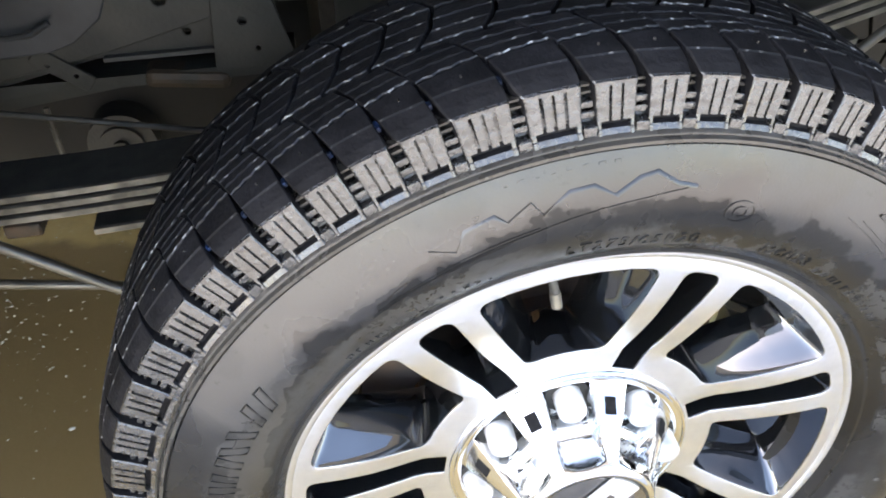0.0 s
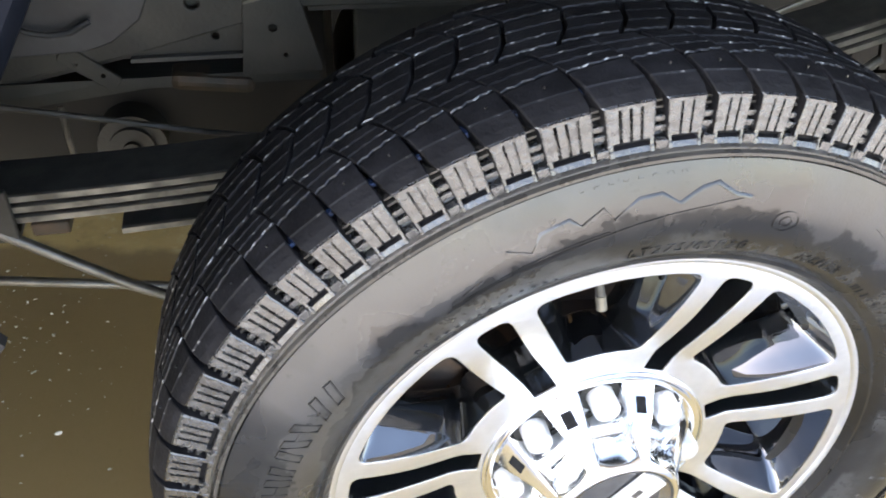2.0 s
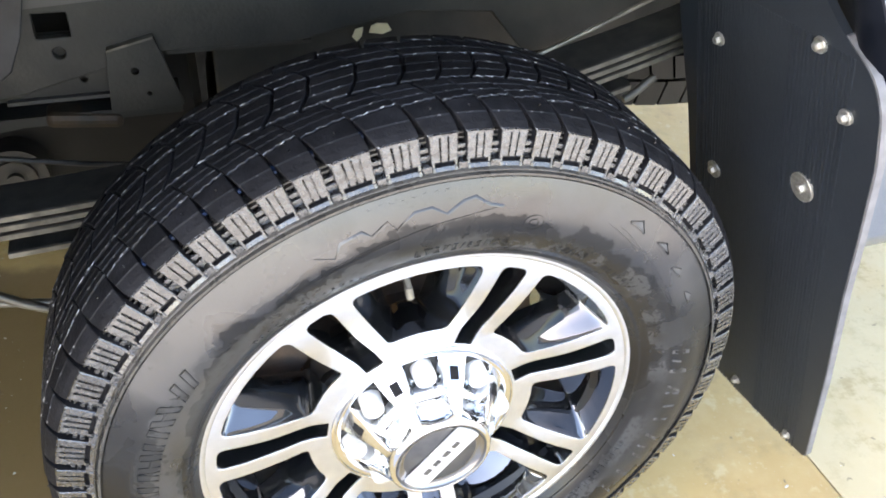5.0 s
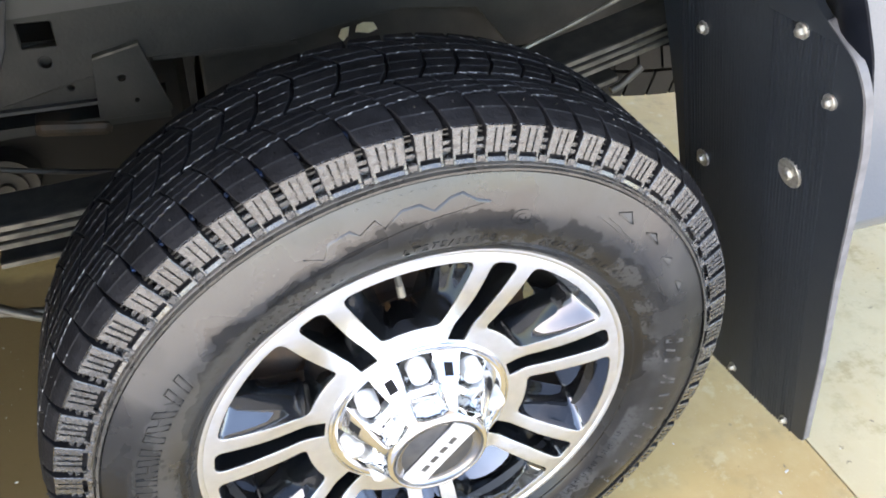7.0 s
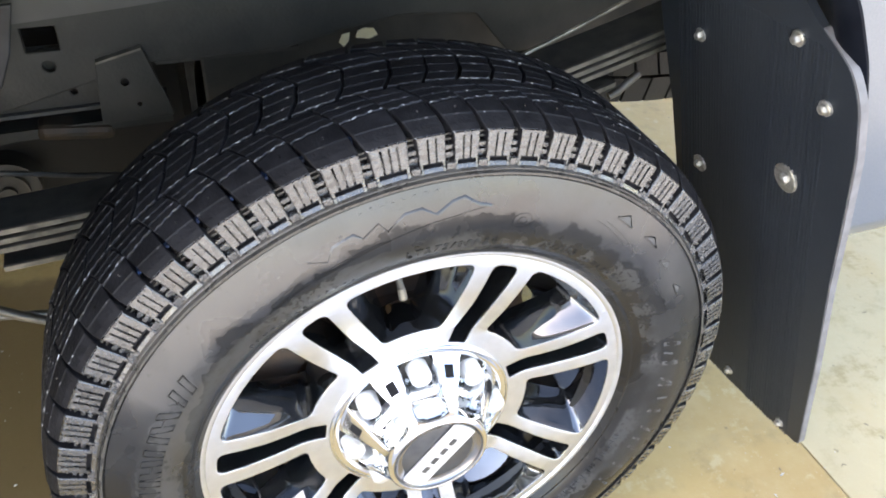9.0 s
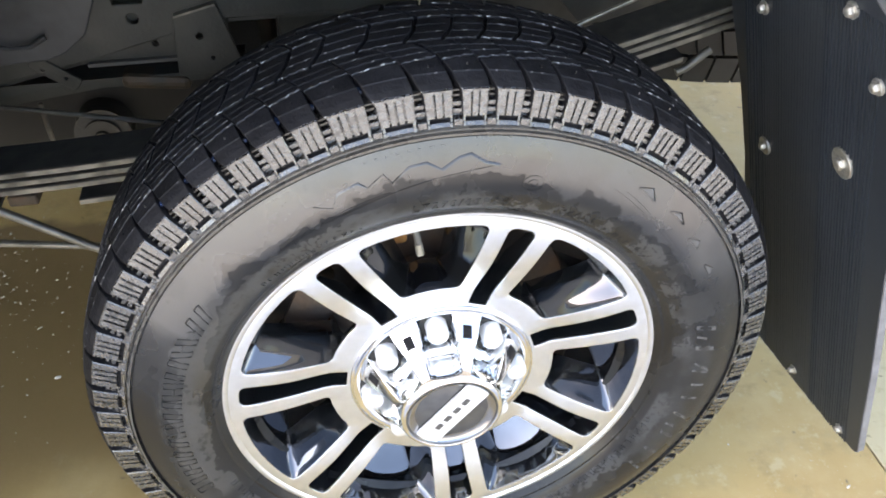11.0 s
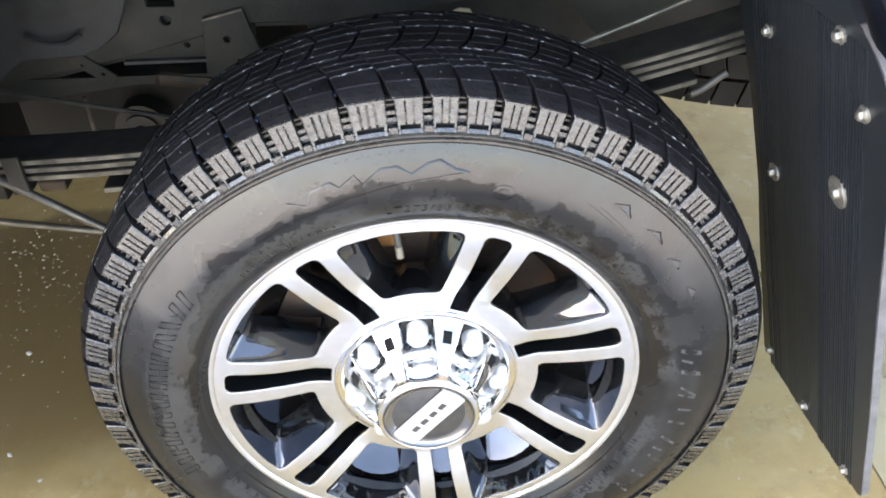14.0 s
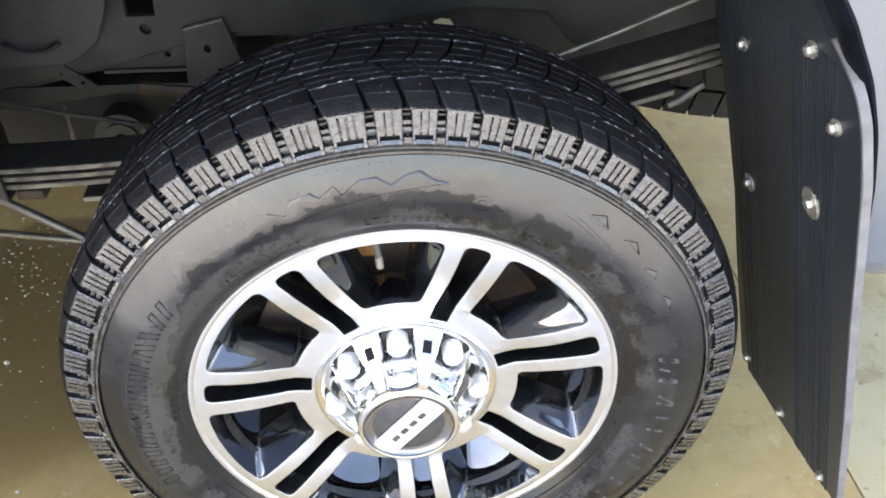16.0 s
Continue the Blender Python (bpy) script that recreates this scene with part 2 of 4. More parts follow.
FLAP = material("flap_rubber", (0.0165, 0.0205, 0.0265), 0.3, second=(0.023, 0.028, 0.035), scale=6, bump=0.05, spec=0.22)
FLAPEDGE = material("flap_cut_edge", (0.17, 0.17, 0.18), 0.55, second=(0.11, 0.11, 0.117), scale=40)
PAINT = material("silver_paint", (0.10, 0.12, 0.145), 0.32, 0.35, second=(0.115, 0.135, 0.16), scale=400, coat=0.8)
ZINC = material("zinc_bolt", (0.55, 0.54, 0.51), 0.42, 0.85, second=(0.36, 0.35, 0.32), scale=160, bump=0.2, bump_scale=600)
CREAM = material("cream_tag", (0.82, 0.74, 0.48), 0.6, second=(0.74, 0.65, 0.4), scale=80)
NUT = material("lug_cap", (0.80, 0.805, 0.81), 0.45, 0.75, second=(0.74, 0.745, 0.75), scale=60, rough2=0.55)
VENT = material("vent_shadow", (0.012, 0.012, 0.013), 0.8, second=(0.02, 0.02, 0.021), scale=200, spec=0.1)
BADGE = material("badge_grey", (0.085, 0.085, 0.088), 0.28, 0.5, second=(0.11, 0.11, 0.112), scale=60)
BEZEL = material("badge_bezel", (0.32, 0.32, 0.325), 0.22, 0.9, second=(0.27, 0.27, 0.275), scale=60)
WHITE = material("badge_white", (0.74, 0.745, 0.75), 0.35, 0.4, second=(0.68, 0.685, 0.69), scale=60)

# ---- helpers for things ----
HUB = Vector((0, 0, 0.42))
BASE = {}


def thing(name, at, label, category, group="", kind=""):
    ob = new(name)
    ob.location = at
    BASE[ob] = Matrix.Translation(at)
    return tagged(ob, label, category, group, kind)


def attach(ob, parent):
    ob.parent = parent
    ob.matrix_parent_inverse = BASE[parent].inverted()
    BASE[ob] = Matrix.Identity(4)
    return ob


def part(name, bm, mats, parent=None, label="", smooth=None):
    """Links a bmesh, built in world places, as one mesh under parent. smooth: shade smooth below this many degrees."""
    me = bpy.data.meshes.new(name)
    bmesh.ops.recalc_face_normals(bm, faces=bm.faces)
    if smooth:
        for f in bm.faces:
            f.smooth = True
        for e in bm.edges:
            if len(e.link_faces) == 2 and e.calc_face_angle(0) > radians(smooth):
                e.smooth = False
    bm.to_mesh(me)
    bm.free()
    for m in (mats if isinstance(mats, (list, tuple)) else [mats]):
        me.materials.append(m)
    ob = new(name, me)
    if parent:
        attach(ob, parent)
    else:
        BASE[ob] = Matrix.Identity(4)
    if label:
        ob["label"] = label
    return ob


def polar(a, r, y):
    return Vector((r * math.cos(a), y, HUB.z + r * math.sin(a)))


def lathe(bm, profile, seg=128, centre=None, mat=0, closed=False):
    """Turns a profile of (radius, y) about the wheel's axis, or about the upright axis through centre, with y as height."""
    rings = []
    for r, y in profile:
        ring = []
        for i in range(seg):
            a = 2 * math.pi * i / seg
            p = polar(a, r, y) if centre is None else Vector(centre) + Vector((r * math.cos(a), r * math.sin(a), y))
            ring.append(bm.verts.new(p))
        rings.append(ring)
    pairs = list(zip(rings, rings[1:])) + ([(rings[-1], rings[0])] if closed else [])
    for p, q in pairs:
        for i in range(seg):
            f = bm.faces.new((p[i], p[(i + 1) % seg], q[(i + 1) % seg], q[i]))
            f.material_index = mat
    return rings


def box(bm, lo, hi, bevel=0.0, turn=None, mat=0):
    vs = bmesh.ops.create_cube(bm, size=1)["verts"]
    m = Matrix.LocRotScale([(a + b) / 2 for a, b in zip(lo, hi)], None, [b - a for a, b in zip(lo, hi)])
    bmesh.ops.transform(bm, matrix=(turn or Matrix()) @ m, verts=vs)
    fs = {f for v in vs for f in v.link_faces}
    for f in fs:
        f.material_index = mat
    if bevel:
        es = list({e for v in vs for e in v.link_edges})
        bmesh.ops.bevel(bm, geom=es, offset=bevel, segments=2, affect="EDGES", profile=0.5)


def prism(bm, outline, lift, mat=0):
    """A plate: the outline (world points) and the same moved by lift, joined."""
    a = [bm.verts.new(p) for p in outline]
    b = [bm.verts.new(Vector(p) + Vector(lift)) for p in outline]
    faces = [bm.faces.new(a), bm.faces.new(b[::-1])]
    for i in range(len(a)):
        j = (i + 1) % len(a)
        faces.append(bm.faces.new((a[i], b[i], b[j], a[j])))
    for f in faces:
        f.material_index = mat


def tube(bm, points, r, seg=10, mat=0):
    """A round bar through points."""
    pts = [Vector(p) for p in points]
    rings = []
    for i, p in enumerate(pts):
        d = (pts[min(i + 1, len(pts) - 1)] - pts[max(i - 1, 0)]).normalized()
        s = d.orthogonal().normalized() if abs(d.z) > 0.9 else d.cross(Vector((0, 0, 1))).normalized()
        t = s.cross(d)
        rings.append([bm.verts.new(p + r * (math.cos(k * 2 * math.pi / seg) * s + math.sin(k * 2 * math.pi / seg) * t)) for k in range(seg)])
    for p, q in zip(rings, rings[1:]):
        for k in range(seg):
            bm.faces.new((p[k], p[(k + 1) % seg], q[(k + 1) % seg], q[k])).material_index = mat
    for ring in (rings[0][::-1], rings[-1]):
        bm.faces.new(ring).material_index = mat


def smoothstep(t):
    t = min(max(t, 0), 1)
    return t * t * (3 - 2 * t)


# ---- ground ----
bm = bmesh.new()
JOINT, SILL = 0.783, -0.42
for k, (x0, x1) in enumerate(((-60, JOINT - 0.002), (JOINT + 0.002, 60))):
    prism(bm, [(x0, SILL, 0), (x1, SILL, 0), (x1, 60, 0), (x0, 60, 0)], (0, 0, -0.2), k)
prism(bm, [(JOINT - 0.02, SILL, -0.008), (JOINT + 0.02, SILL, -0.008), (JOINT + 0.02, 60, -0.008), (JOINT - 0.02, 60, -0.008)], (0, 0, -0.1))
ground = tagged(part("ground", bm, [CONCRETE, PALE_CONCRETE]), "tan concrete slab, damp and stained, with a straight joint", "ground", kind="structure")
# unseen apron, paler than the slab to throw light onto the wheel
APRON = material("pale_apron", (0.42, 0.42, 0.425), 0.8, second=(0.35, 0.35, 0.355), scale=4, bump=0.2, bump_scale=80)
bm = bmesh.new()
prism(bm, [(-60, -60, 0), (60, -60, 0), (60, SILL - 0.004, 0), (-60, SILL - 0.004, 0)], (0, 0, -0.2))
tagged(part("pavement", bm, APRON), "unseen pale dry concrete apron in front, added to throw light back", "pavement", kind="structure")

# ---- unseen open bay, added round the truck to shape its light ----
PLASTER = material("bay_wall", (0.5, 0.485, 0.45), 0.8, second=(0.42, 0.405, 0.375), scale=2.5, bump=0.2, bump_scale=30)
for name, lo, hi in (("wall_back", (-4.6, 6.0, 0), (3.2, 6.2, 3.6)), ("wall_left", (-4.8, -0.85, 0), (-4.6, 6.2, 3.6))):
    bm = bmesh.new()
    box(bm, lo, hi)
    tagged(part(name, bm, PLASTER), "unseen plain plastered wall added round the truck", "wall", kind="structure")
bm = bmesh.new()
box(bm, (-4.8, -0.85, 3.6), (3.2, 6.2, 3.8))
tagged(part("ceiling", bm, PLASTER), "unseen plain ceiling added to shade the truck", "ceiling", kind="structure")

# ---- wheel ----
wheel = thing("truck_wheel", (0, 0.1, 0), "polished alloy wheel with a new all-terrain tyre on concrete", "wheel")
PHASE = radians(95.6)

# tyre carcass, seated a little off the rim's centre
TYRE_X, MIDDLE = 0.004, 0.09
half = [(0.236, 0.03), (0.252, 0.012), (0.262, 0.0), (0.2665, -0.004), (0.27, -0.0085), (0.274, -0.0125), (0.2775, -0.0125), (0.279, -0.0145), (0.29, -0.021), (0.305, -0.0265),
        (0.32, -0.0285), (0.335, -0.0275), (0.35, -0.0235), (0.362, -0.0190), (0.3666, -0.0172), (0.3672, -0.0150), (0.3682, -0.0150), (0.3690, -0.0192), (0.3714, -0.0190), (0.3722, -0.0146), (0.3732, -0.0144), (0.3738, -0.0154), (0.3752, -0.0136),
        (0.3766, -0.006), (0.386, 0.0), (0.397, 0.006), (0.405, 0.02), (0.409, 0.045), (0.411, MIDDLE)]
half = [(r, y - 0.008 * smoothstep((0.12 - y) / 0.1)) for r, y in half]
profile = half + [(r, 2 * MIDDLE - y) for r, y in half[-2::-1]]
bm = bmesh.new()
lathe(bm, profile, 192)
for v in bm.verts:
    v.co.x += TYRE_X * smoothstep((math.hypot(v.co.x, v.co.z - HUB.z) - 0.275) / 0.06)
    v.co.z = max(v.co.z, 0.004)
for f in bm.faces:
    c = f.calc_center_median()
    r = math.hypot(c.x - TYRE_X, c.z - HUB.z)
    # the narrow ridge takes the paler band colour as a painted highlight
    if c.y < 0.05 and (0.3736 < r < 0.398 or 0.3686 < r < 0.372):
        f.material_index = 1
    elif r > 0.398:
        f.material_index = 2
tyre = part("tyre", bm, [RUBBER, BAND, TREAD], wheel, "black rubber tyre with a glossy grey sidewall", smooth=35)


def crown(y):
    """The tread's radius at depth y."""
    return 0.425 - 0.0165 * min(1.0, abs(y - MIDDLE) / 0.102) ** 6


def wrap(u, y, r):
    """A point u along the tread's way, y deep, r out, with the block at the wheel's top before it is turned."""
    a = u / 0.42
    return (r * math.sin(a), y, r * math.cos(a))


def bent(table, y):
    """A value read from a table of (depth, value), straight between its rows."""
    for (y0, v0), (y1, v1) in zip(table, table[1:]):
        if y <= y1:
            return v0 + (v1 - v0) * max(0.0, (y - y0) / (y1 - y0))
    return table[-1][1]


# how far the cross grooves lead round the tread, in degrees, and how wide they are, by depth
LEAD = [(-0.012, 0.0), (0.0, 0.5), (0.013, 0.9), (0.026, 1.45), (0.046, 2.7), (0.062, 3.9)]
LEAD_MID = [(0.065, 0.0), (0.076, -0.9), (0.088, -1.75), (0.103, -2.1), (0.115, -2.6)]
LEAD_FAR = [(0.119, -2.6), (0.134, -1.6), (0.15, 0.0)]
GROOVE = [(-0.0126, 0.0104), (-0.0112, 0.0086), (-0.0085, 0.0058), (-0.003, 0.0047), (0.006, 0.0041), (0.02, 0.0036), (0.03, 0.0032), (0.2, 0.0032)]


def ahead(table, y):
    return -radians(bent(table, y)) * 0.42


def slab(bm, outline, depth, lit):
    """One raised piece over an outline of (u, y): upright flanks, a narrow chamfer, with a sky glint painted on the
    near side, and a crowned top.
    """
    n = len(outline)
    cu, cy = sum(p[0] for p in outline) / n, sum(p[1] for p in outline) / n
    ins = []
    for i, (u, y) in enumerate(outline):
        (u0, y0), (u1, y1) = outline[i - 1], outline[(i + 1) % n]
        d0, d1 = Vector((u - u0, y - y0)).normalized(), Vector((u1 - u, y1 - y)).normalized()
        nrm = (Vector((-d0.y, d0.x)) + Vector((-d1.y, d1.x))).normalized()
        if nrm.dot(Vector((cu - u, cy - y))) < 0:
            nrm = -nrm
        ins.append((u + nrm.x * 0.0009, y + nrm.y * 0.0009))
    rows = [[bm.verts.new(wrap(u, y, crown(y) - depth)) for u, y in outline], [bm.verts.new(wrap(u, y, crown(y) - 0.0009)) for u, y in outline], [bm.verts.new(wrap(u, y, crown(y))) for u, y in ins]]
    for k in (0, 1):
        for i in range(n):
            f = bm.faces.new((rows[k][i], rows[k][(i + 1) % n], rows[k + 1][(i + 1) % n], rows[k + 1][i]))
            du, dy = outline[(i + 1) % n][0] - outline[i][0], outline[(i + 1) % n][1] - outline[i][1]
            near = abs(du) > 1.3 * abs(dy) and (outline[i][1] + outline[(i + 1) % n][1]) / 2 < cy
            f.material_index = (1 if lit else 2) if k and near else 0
    bm.faces.new(rows[2])


def block_mesh(name, pitch, lead, y0, y1, tilt, cuts):
    """A tread block of one pitch between depths y0 and y1, its near edge tilted, cut into strips by sipes that run along the tread."""
    bm = bmesh.new()
    levels = [y0] + [c for c in cuts] + [y1]
    for k, (a, b) in enumerate(zip(levels, levels[1:])):
        a, b = a + (0.0004 if k else 0), b - (0.0004 if b < y1 else 0)
        left, right = [], []
        for i in range(4):
            y = a + (b - a) * i / 3
            w = pitch - bent(GROOVE, y)
            skew = tilt * (1 - (y - y0) / (y1 - y0))
            left.append((-pitch / 2 + (pitch - w) / 2 + ahead(lead, y), y - skew / 2))
            right.append((pitch / 2 - (pitch - w) / 2 + ahead(lead, y), y + skew / 2))
        wave = [(left[0][0] * (1 - t) + right[0][0] * t, left[0][1] * (1 - t) + right[0][1] * t + d) for t, d in ((0.14, 0.0009), (0.27, -0.0008), (0.41, 0.0010), (0.58, -0.0009), (0.72, 0.0007), (0.86, -0.0009))]
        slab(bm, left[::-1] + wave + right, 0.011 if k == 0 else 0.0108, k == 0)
    bmesh.ops.recalc_face_normals(bm, faces=bm.faces)
    me = bpy.data.meshes.new(name)
    bm.to_mesh(me)
    bm.free()
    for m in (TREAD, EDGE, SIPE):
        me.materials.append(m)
    return me


def shoulder_mesh(name, pitch, sipes, outer=True, stub=False):
    """A shoulder block: crowned top with a sipe along it, and a pale side face with upright slots, a shadow step and two toes."""
    prof = [(0.0238, crown(0.0238) - 0.011), (0.0238, crown(0.0238) - 0.001), (0.0226, crown(0.0226)), (0.0055, crown(0.0055)), (0.0047, crown(0.0047) - 0.0008), (0.0046, crown(0.0046) - 0.003), (0.0038, crown(0.0038) - 0.003), (0.0037, crown(0.0037)),
            (-0.005, crown(-0.005)), (-0.0104, crown(-0.0104)), (-0.0122, 0.4090), (-0.0126, 0.4068), (-0.0129, 0.4056), (-0.0164, 0.3862), (-0.0167, 0.3849), (-0.0170, 0.3838), (-0.0172, 0.3832), (-0.0184, 0.3796), (-0.0194, 0.3789), (-0.0200, 0.3755), (-0.0150, 0.3742), (-0.003, 0.386)]
    n = len(prof)
    cuts = [(-0.5, 1), (-0.474, 0), (-0.40, 0), (-0.385, 0)]
    for s in sipes:
        cuts += [(s - 0.038, 0), (s - 0.031, 2), (s + 0.031, 2), (s + 0.038, 0)]
    cuts += [(0.385, 0), (0.40, 0), (0.474, 0), (0.5, 1)]
    bm = bmesh.new()
    rings = []
    for s, k in cuts:
        ring = []
        toe = abs(s) > 0.39
        for i, (y, r) in enumerate(prof):
            if k == 2 and 12 <= i <= 15:
                y += 0.0045
            if k == 1 and 1 < i < 20:
                y, r = y + 0.0007, r - 0.0004
            if i in (16, 17) and not toe:
                y += 0.0052
            if i == 18 and not toe:
                y += 0.0016
            if i == 19 and toe:
                y, r = y - 0.0012, r - 0.0014
            u = s * (pitch - bent(GROOVE, y)) + ahead(LEAD, y)
            if i < 3:
                y += (s + 0.1) * 0.0066
            ring.append(bm.verts.new(wrap(u, y if outer else 2 * MIDDLE - y, r)))
        rings.append(ring)
    for (p, (s0, _)), (q, (s1, _)) in zip(zip(rings, cuts), list(zip(rings, cuts))[1:]):
        for i in range(n):
            f = bm.faces.new((p[i], p[(i + 1) % n], q[(i + 1) % n], q[i]))
            # the hollow takes darker tread rubber, so the step's shadow is partly painted
            hollow = 16 <= i <= 17 and abs(s0 + s1) < 0.78
            f.material_index = (0 if hollow else 2) if 9 <= i <= 19 else (4 if i == 3 else (1 if i == 1 and not outer else 0))
    for ring in (rings[0], rings[-1]):
        back = [bm.verts.new((ring[i].co.x, ring[i].co.y + (0.007 if outer else -0.007), ring[i].co.z)) for i in (9, 20)]
        bm.faces.new(ring[:10] + [back[0], back[1], ring[20], ring[21]])
        bm.faces.new(ring[9:21] + [back[1], back[0]])
    bmesh.ops.recalc_face_normals(bm, faces=bm.faces)
    if stub:
        box(bm, (-0.005, 0.0128, crown(0.0135) - 0.002), (-0.0036, 0.0142, crown(0.0135) + 0.001), mat=2)
    me = bpy.data.meshes.new(name)
    bm.to_mesh(me)
    bm.free()
    for m in (TREAD, EDGE, DUSTY, BAND, SIPE):
        me.materials.append(m)
    return me


# cross grooves round the tyre, in degrees: long and short pitches in an irregular order
PITCH = [168.4, 162.0, 155.7, 149.2, 143.1, 136.9, 131.9, 126.9, 121.9, 116.9, 112.0, 107.1, 100.7, 94.3, 89.1, 84.3, 79.3, 74.3, 69.2, 64.1, 59.1, 52.6, 46.0, 39.5, 32.7, 27.6, 21.8]
rng = random.Random(4)
lengths = [5.0] * 22 + [6.4] * 16
rng.shuffle(lengths)
scale = (360 - (PITCH[0] - PITCH[-1])) / sum(lengths)
for step in lengths[:-1]:
    PITCH.append(PITCH[-1] - step * scale)
PITCH.append(PITCH[0] - 360)
TURNS = len(PITCH) - 1


def turned(deg, sx=1.0):
    """The pose of a block built at the wheel's top, turned to an angle from the x axis."""
    return Matrix.Translation(HUB + Vector((TYRE_X, 0, 0))) @ Matrix.Rotation(radians(90 - deg), 4, "Y") @ Matrix.Diagonal((sx, 1, 1, 1))


SHORT, LONG = radians(5.0) * 0.42, radians(6.45) * 0.42
SHOULDERS = {(p, stub): shoulder_mesh("tread_block", p, cuts, True, stub) for stub in (False, True) for p, cuts in ((SHORT, (-0.15, 0.15)), (LONG, (-0.22, 0.0, 0.22)))}
BLOCKS = {p: [block_mesh("tread_block", p, LEAD, 0.0265, 0.0605, 0.0066, (0.0375, 0.0492)), block_mesh("tread_block", p, LEAD_MID, 0.0650, 0.1145, 0.001, (0.081, 0.0985)), block_mesh("tread_block", p, LEAD_FAR, 0.1190, 0.1495, 0.001, (0.134,))] for p in (SHORT, LONG)}
FAR = shoulder_mesh("tread_block", SHORT, (), outer=False)
rest = bmesh.new()


def put_block(me, m, single):
    if single:
        ob = new("tread_block", me)
        ob.matrix_basis = m
        attach(ob, tyre)
    else:
        k = len(rest.verts)
        rest.from_mesh(me)
        rest.verts.ensure_lookup_table()
        for v in rest.verts[k:]:
            v.co = m @ v.co
            v.co.z = max(v.co.z, 0.0)


for i in range(TURNS):
    a, b = PITCH[i], PITCH[i + 1]
    mid = (a + b) / 2
    p = LONG if a - b > 5.75 else SHORT
    size = radians(a - b) * 0.42 / p
    up = 5 < mid or mid < -190
    put_block(SHOULDERS[p, i % 3 > 0], turned(mid, size), -60 < mid or mid < -150)
    for me in BLOCKS[p]:
        put_block(me, turned(mid, size), up)
    put_block(FAR, turned(mid, size * p / SHORT), False)
part("tread_rest", rest, [TREAD, EDGE, DUSTY, BAND, SIPE], tyre)["kind"] = "stuff"

# ribs and pads in the gaps between shoulder blocks
bm = bmesh.new()
for i in range(TURNS):
    m = turned(PITCH[i])
    for r, y, h in ((0.4050, -0.0052, 0.0014), (0.4008, -0.0068, 0.0016)):
        box(bm, (-0.006, y, r - h / 2), (0.006, y + 0.02, r + h / 2), turn=m, mat=1)
    for r, y, h in ((0.3940, -0.0108, 0.0044), (0.3876, -0.0128, 0.0046)):
        box(bm, (-0.0062, y, r - h / 2), (0.0062, y + 0.02, r + h / 2), 0.0005, turn=m)
    box(bm, (-0.0042, -0.0196, 0.3744), (0.0046, 0.0, 0.3822), 0.0006, turn=m)
part("groove_ribs", bm, [DUSTY, BAND], tyre)["kind"] = "stuff"
# blue marking paint left in some of the cross grooves
BLUE = material("blue_paint_trace", (0.008, 0.035, 0.11), 0.5, second=(0.008, 0.014, 0.03), scale=120)
bm = bmesh.new()
for k, deg in enumerate(PITCH[6:13]):
    m = turned(deg + 0.8)
    size = (0.9, 0.5, 0.7, 0.35)[k % 4]
    box(bm, (-0.0022, 0.004, crown(0.01) - 0.009), (0.002, 0.004 + 0.013 * size, crown(0.01) - 0.0055), 0.0008, turn=m)
part("paint_trace", bm, BLUE, tyre, "traces of blue marking paint in the grooves")["kind"] = "stuff"

# raised marks on the sidewall
DARK_LETTER = material("clean_letter", (0.012, 0.012, 0.0122), 0.3, second=(0.02, 0.02, 0.0195), scale=30)
LETTER = material("moulded_letter", (0.06, 0.06, 0.06), 0.5, second=(0.09, 0.09, 0.0895), scale=30)


def skin_y(r):
    """Depth of the sidewall's skin at a radius."""
    for (r0, y0), (r1, y1) in zip(half, half[1:]):
        if r0 <= r <= r1:
            return y0 + (y1 - y0) * (r - r0) / (r1 - r0)
    return half[-1][1]


def on_wall(deg, r, lift):
    return polar(radians(deg), r, skin_y(r) - lift) + Vector((TYRE_X * smoothstep((r - 0.275) / 0.06), 0, 0))


def ridge(bm, pts, width, lift=0.0009, steps=6):
    """A raised line over the sidewall through points of (degrees, radius)."""
    rows = []
    for (a0, r0), (a1, r1) in zip(pts, pts[1:]):
        n = max(1, int(abs(a1 - a0) / 2.0), steps if len(pts) < 3 else 1)
        for i in range(n + (1 if (a1, r1) == pts[-1] else 0)):
            t = i / n
            a, r = a0 + (a1 - a0) * t, r0 + (r1 - r0) * t
            d = Vector((-(a1 - a0) * math.pi / 180 * r, r1 - r0)).normalized()
            off_a, off_r = math.degrees(d.y / r) * width / 2, d.x * width / 2
            rows.append([bm.verts.new(on_wall(a + off_a, r + off_r, -0.001)), bm.verts.new(on_wall(a + off_a * 0.6, r + off_r * 0.6, lift)),
                         bm.verts.new(on_wall(a - off_a * 0.6, r - off_r * 0.6, lift)), bm.verts.new(on_wall(a - off_a, r - off_r, -0.001))])
    for p, q in zip(rows, rows[1:]):
        for k in range(3):
            bm.faces.new((p[k], p[k + 1], q[k + 1], q[k]))


def mark(name, pts, width, lift=0.0009):
    bm = bmesh.new()
    ridge(bm, pts, width, lift)
    part(name, bm, RUBBER, tyre, smooth=60)


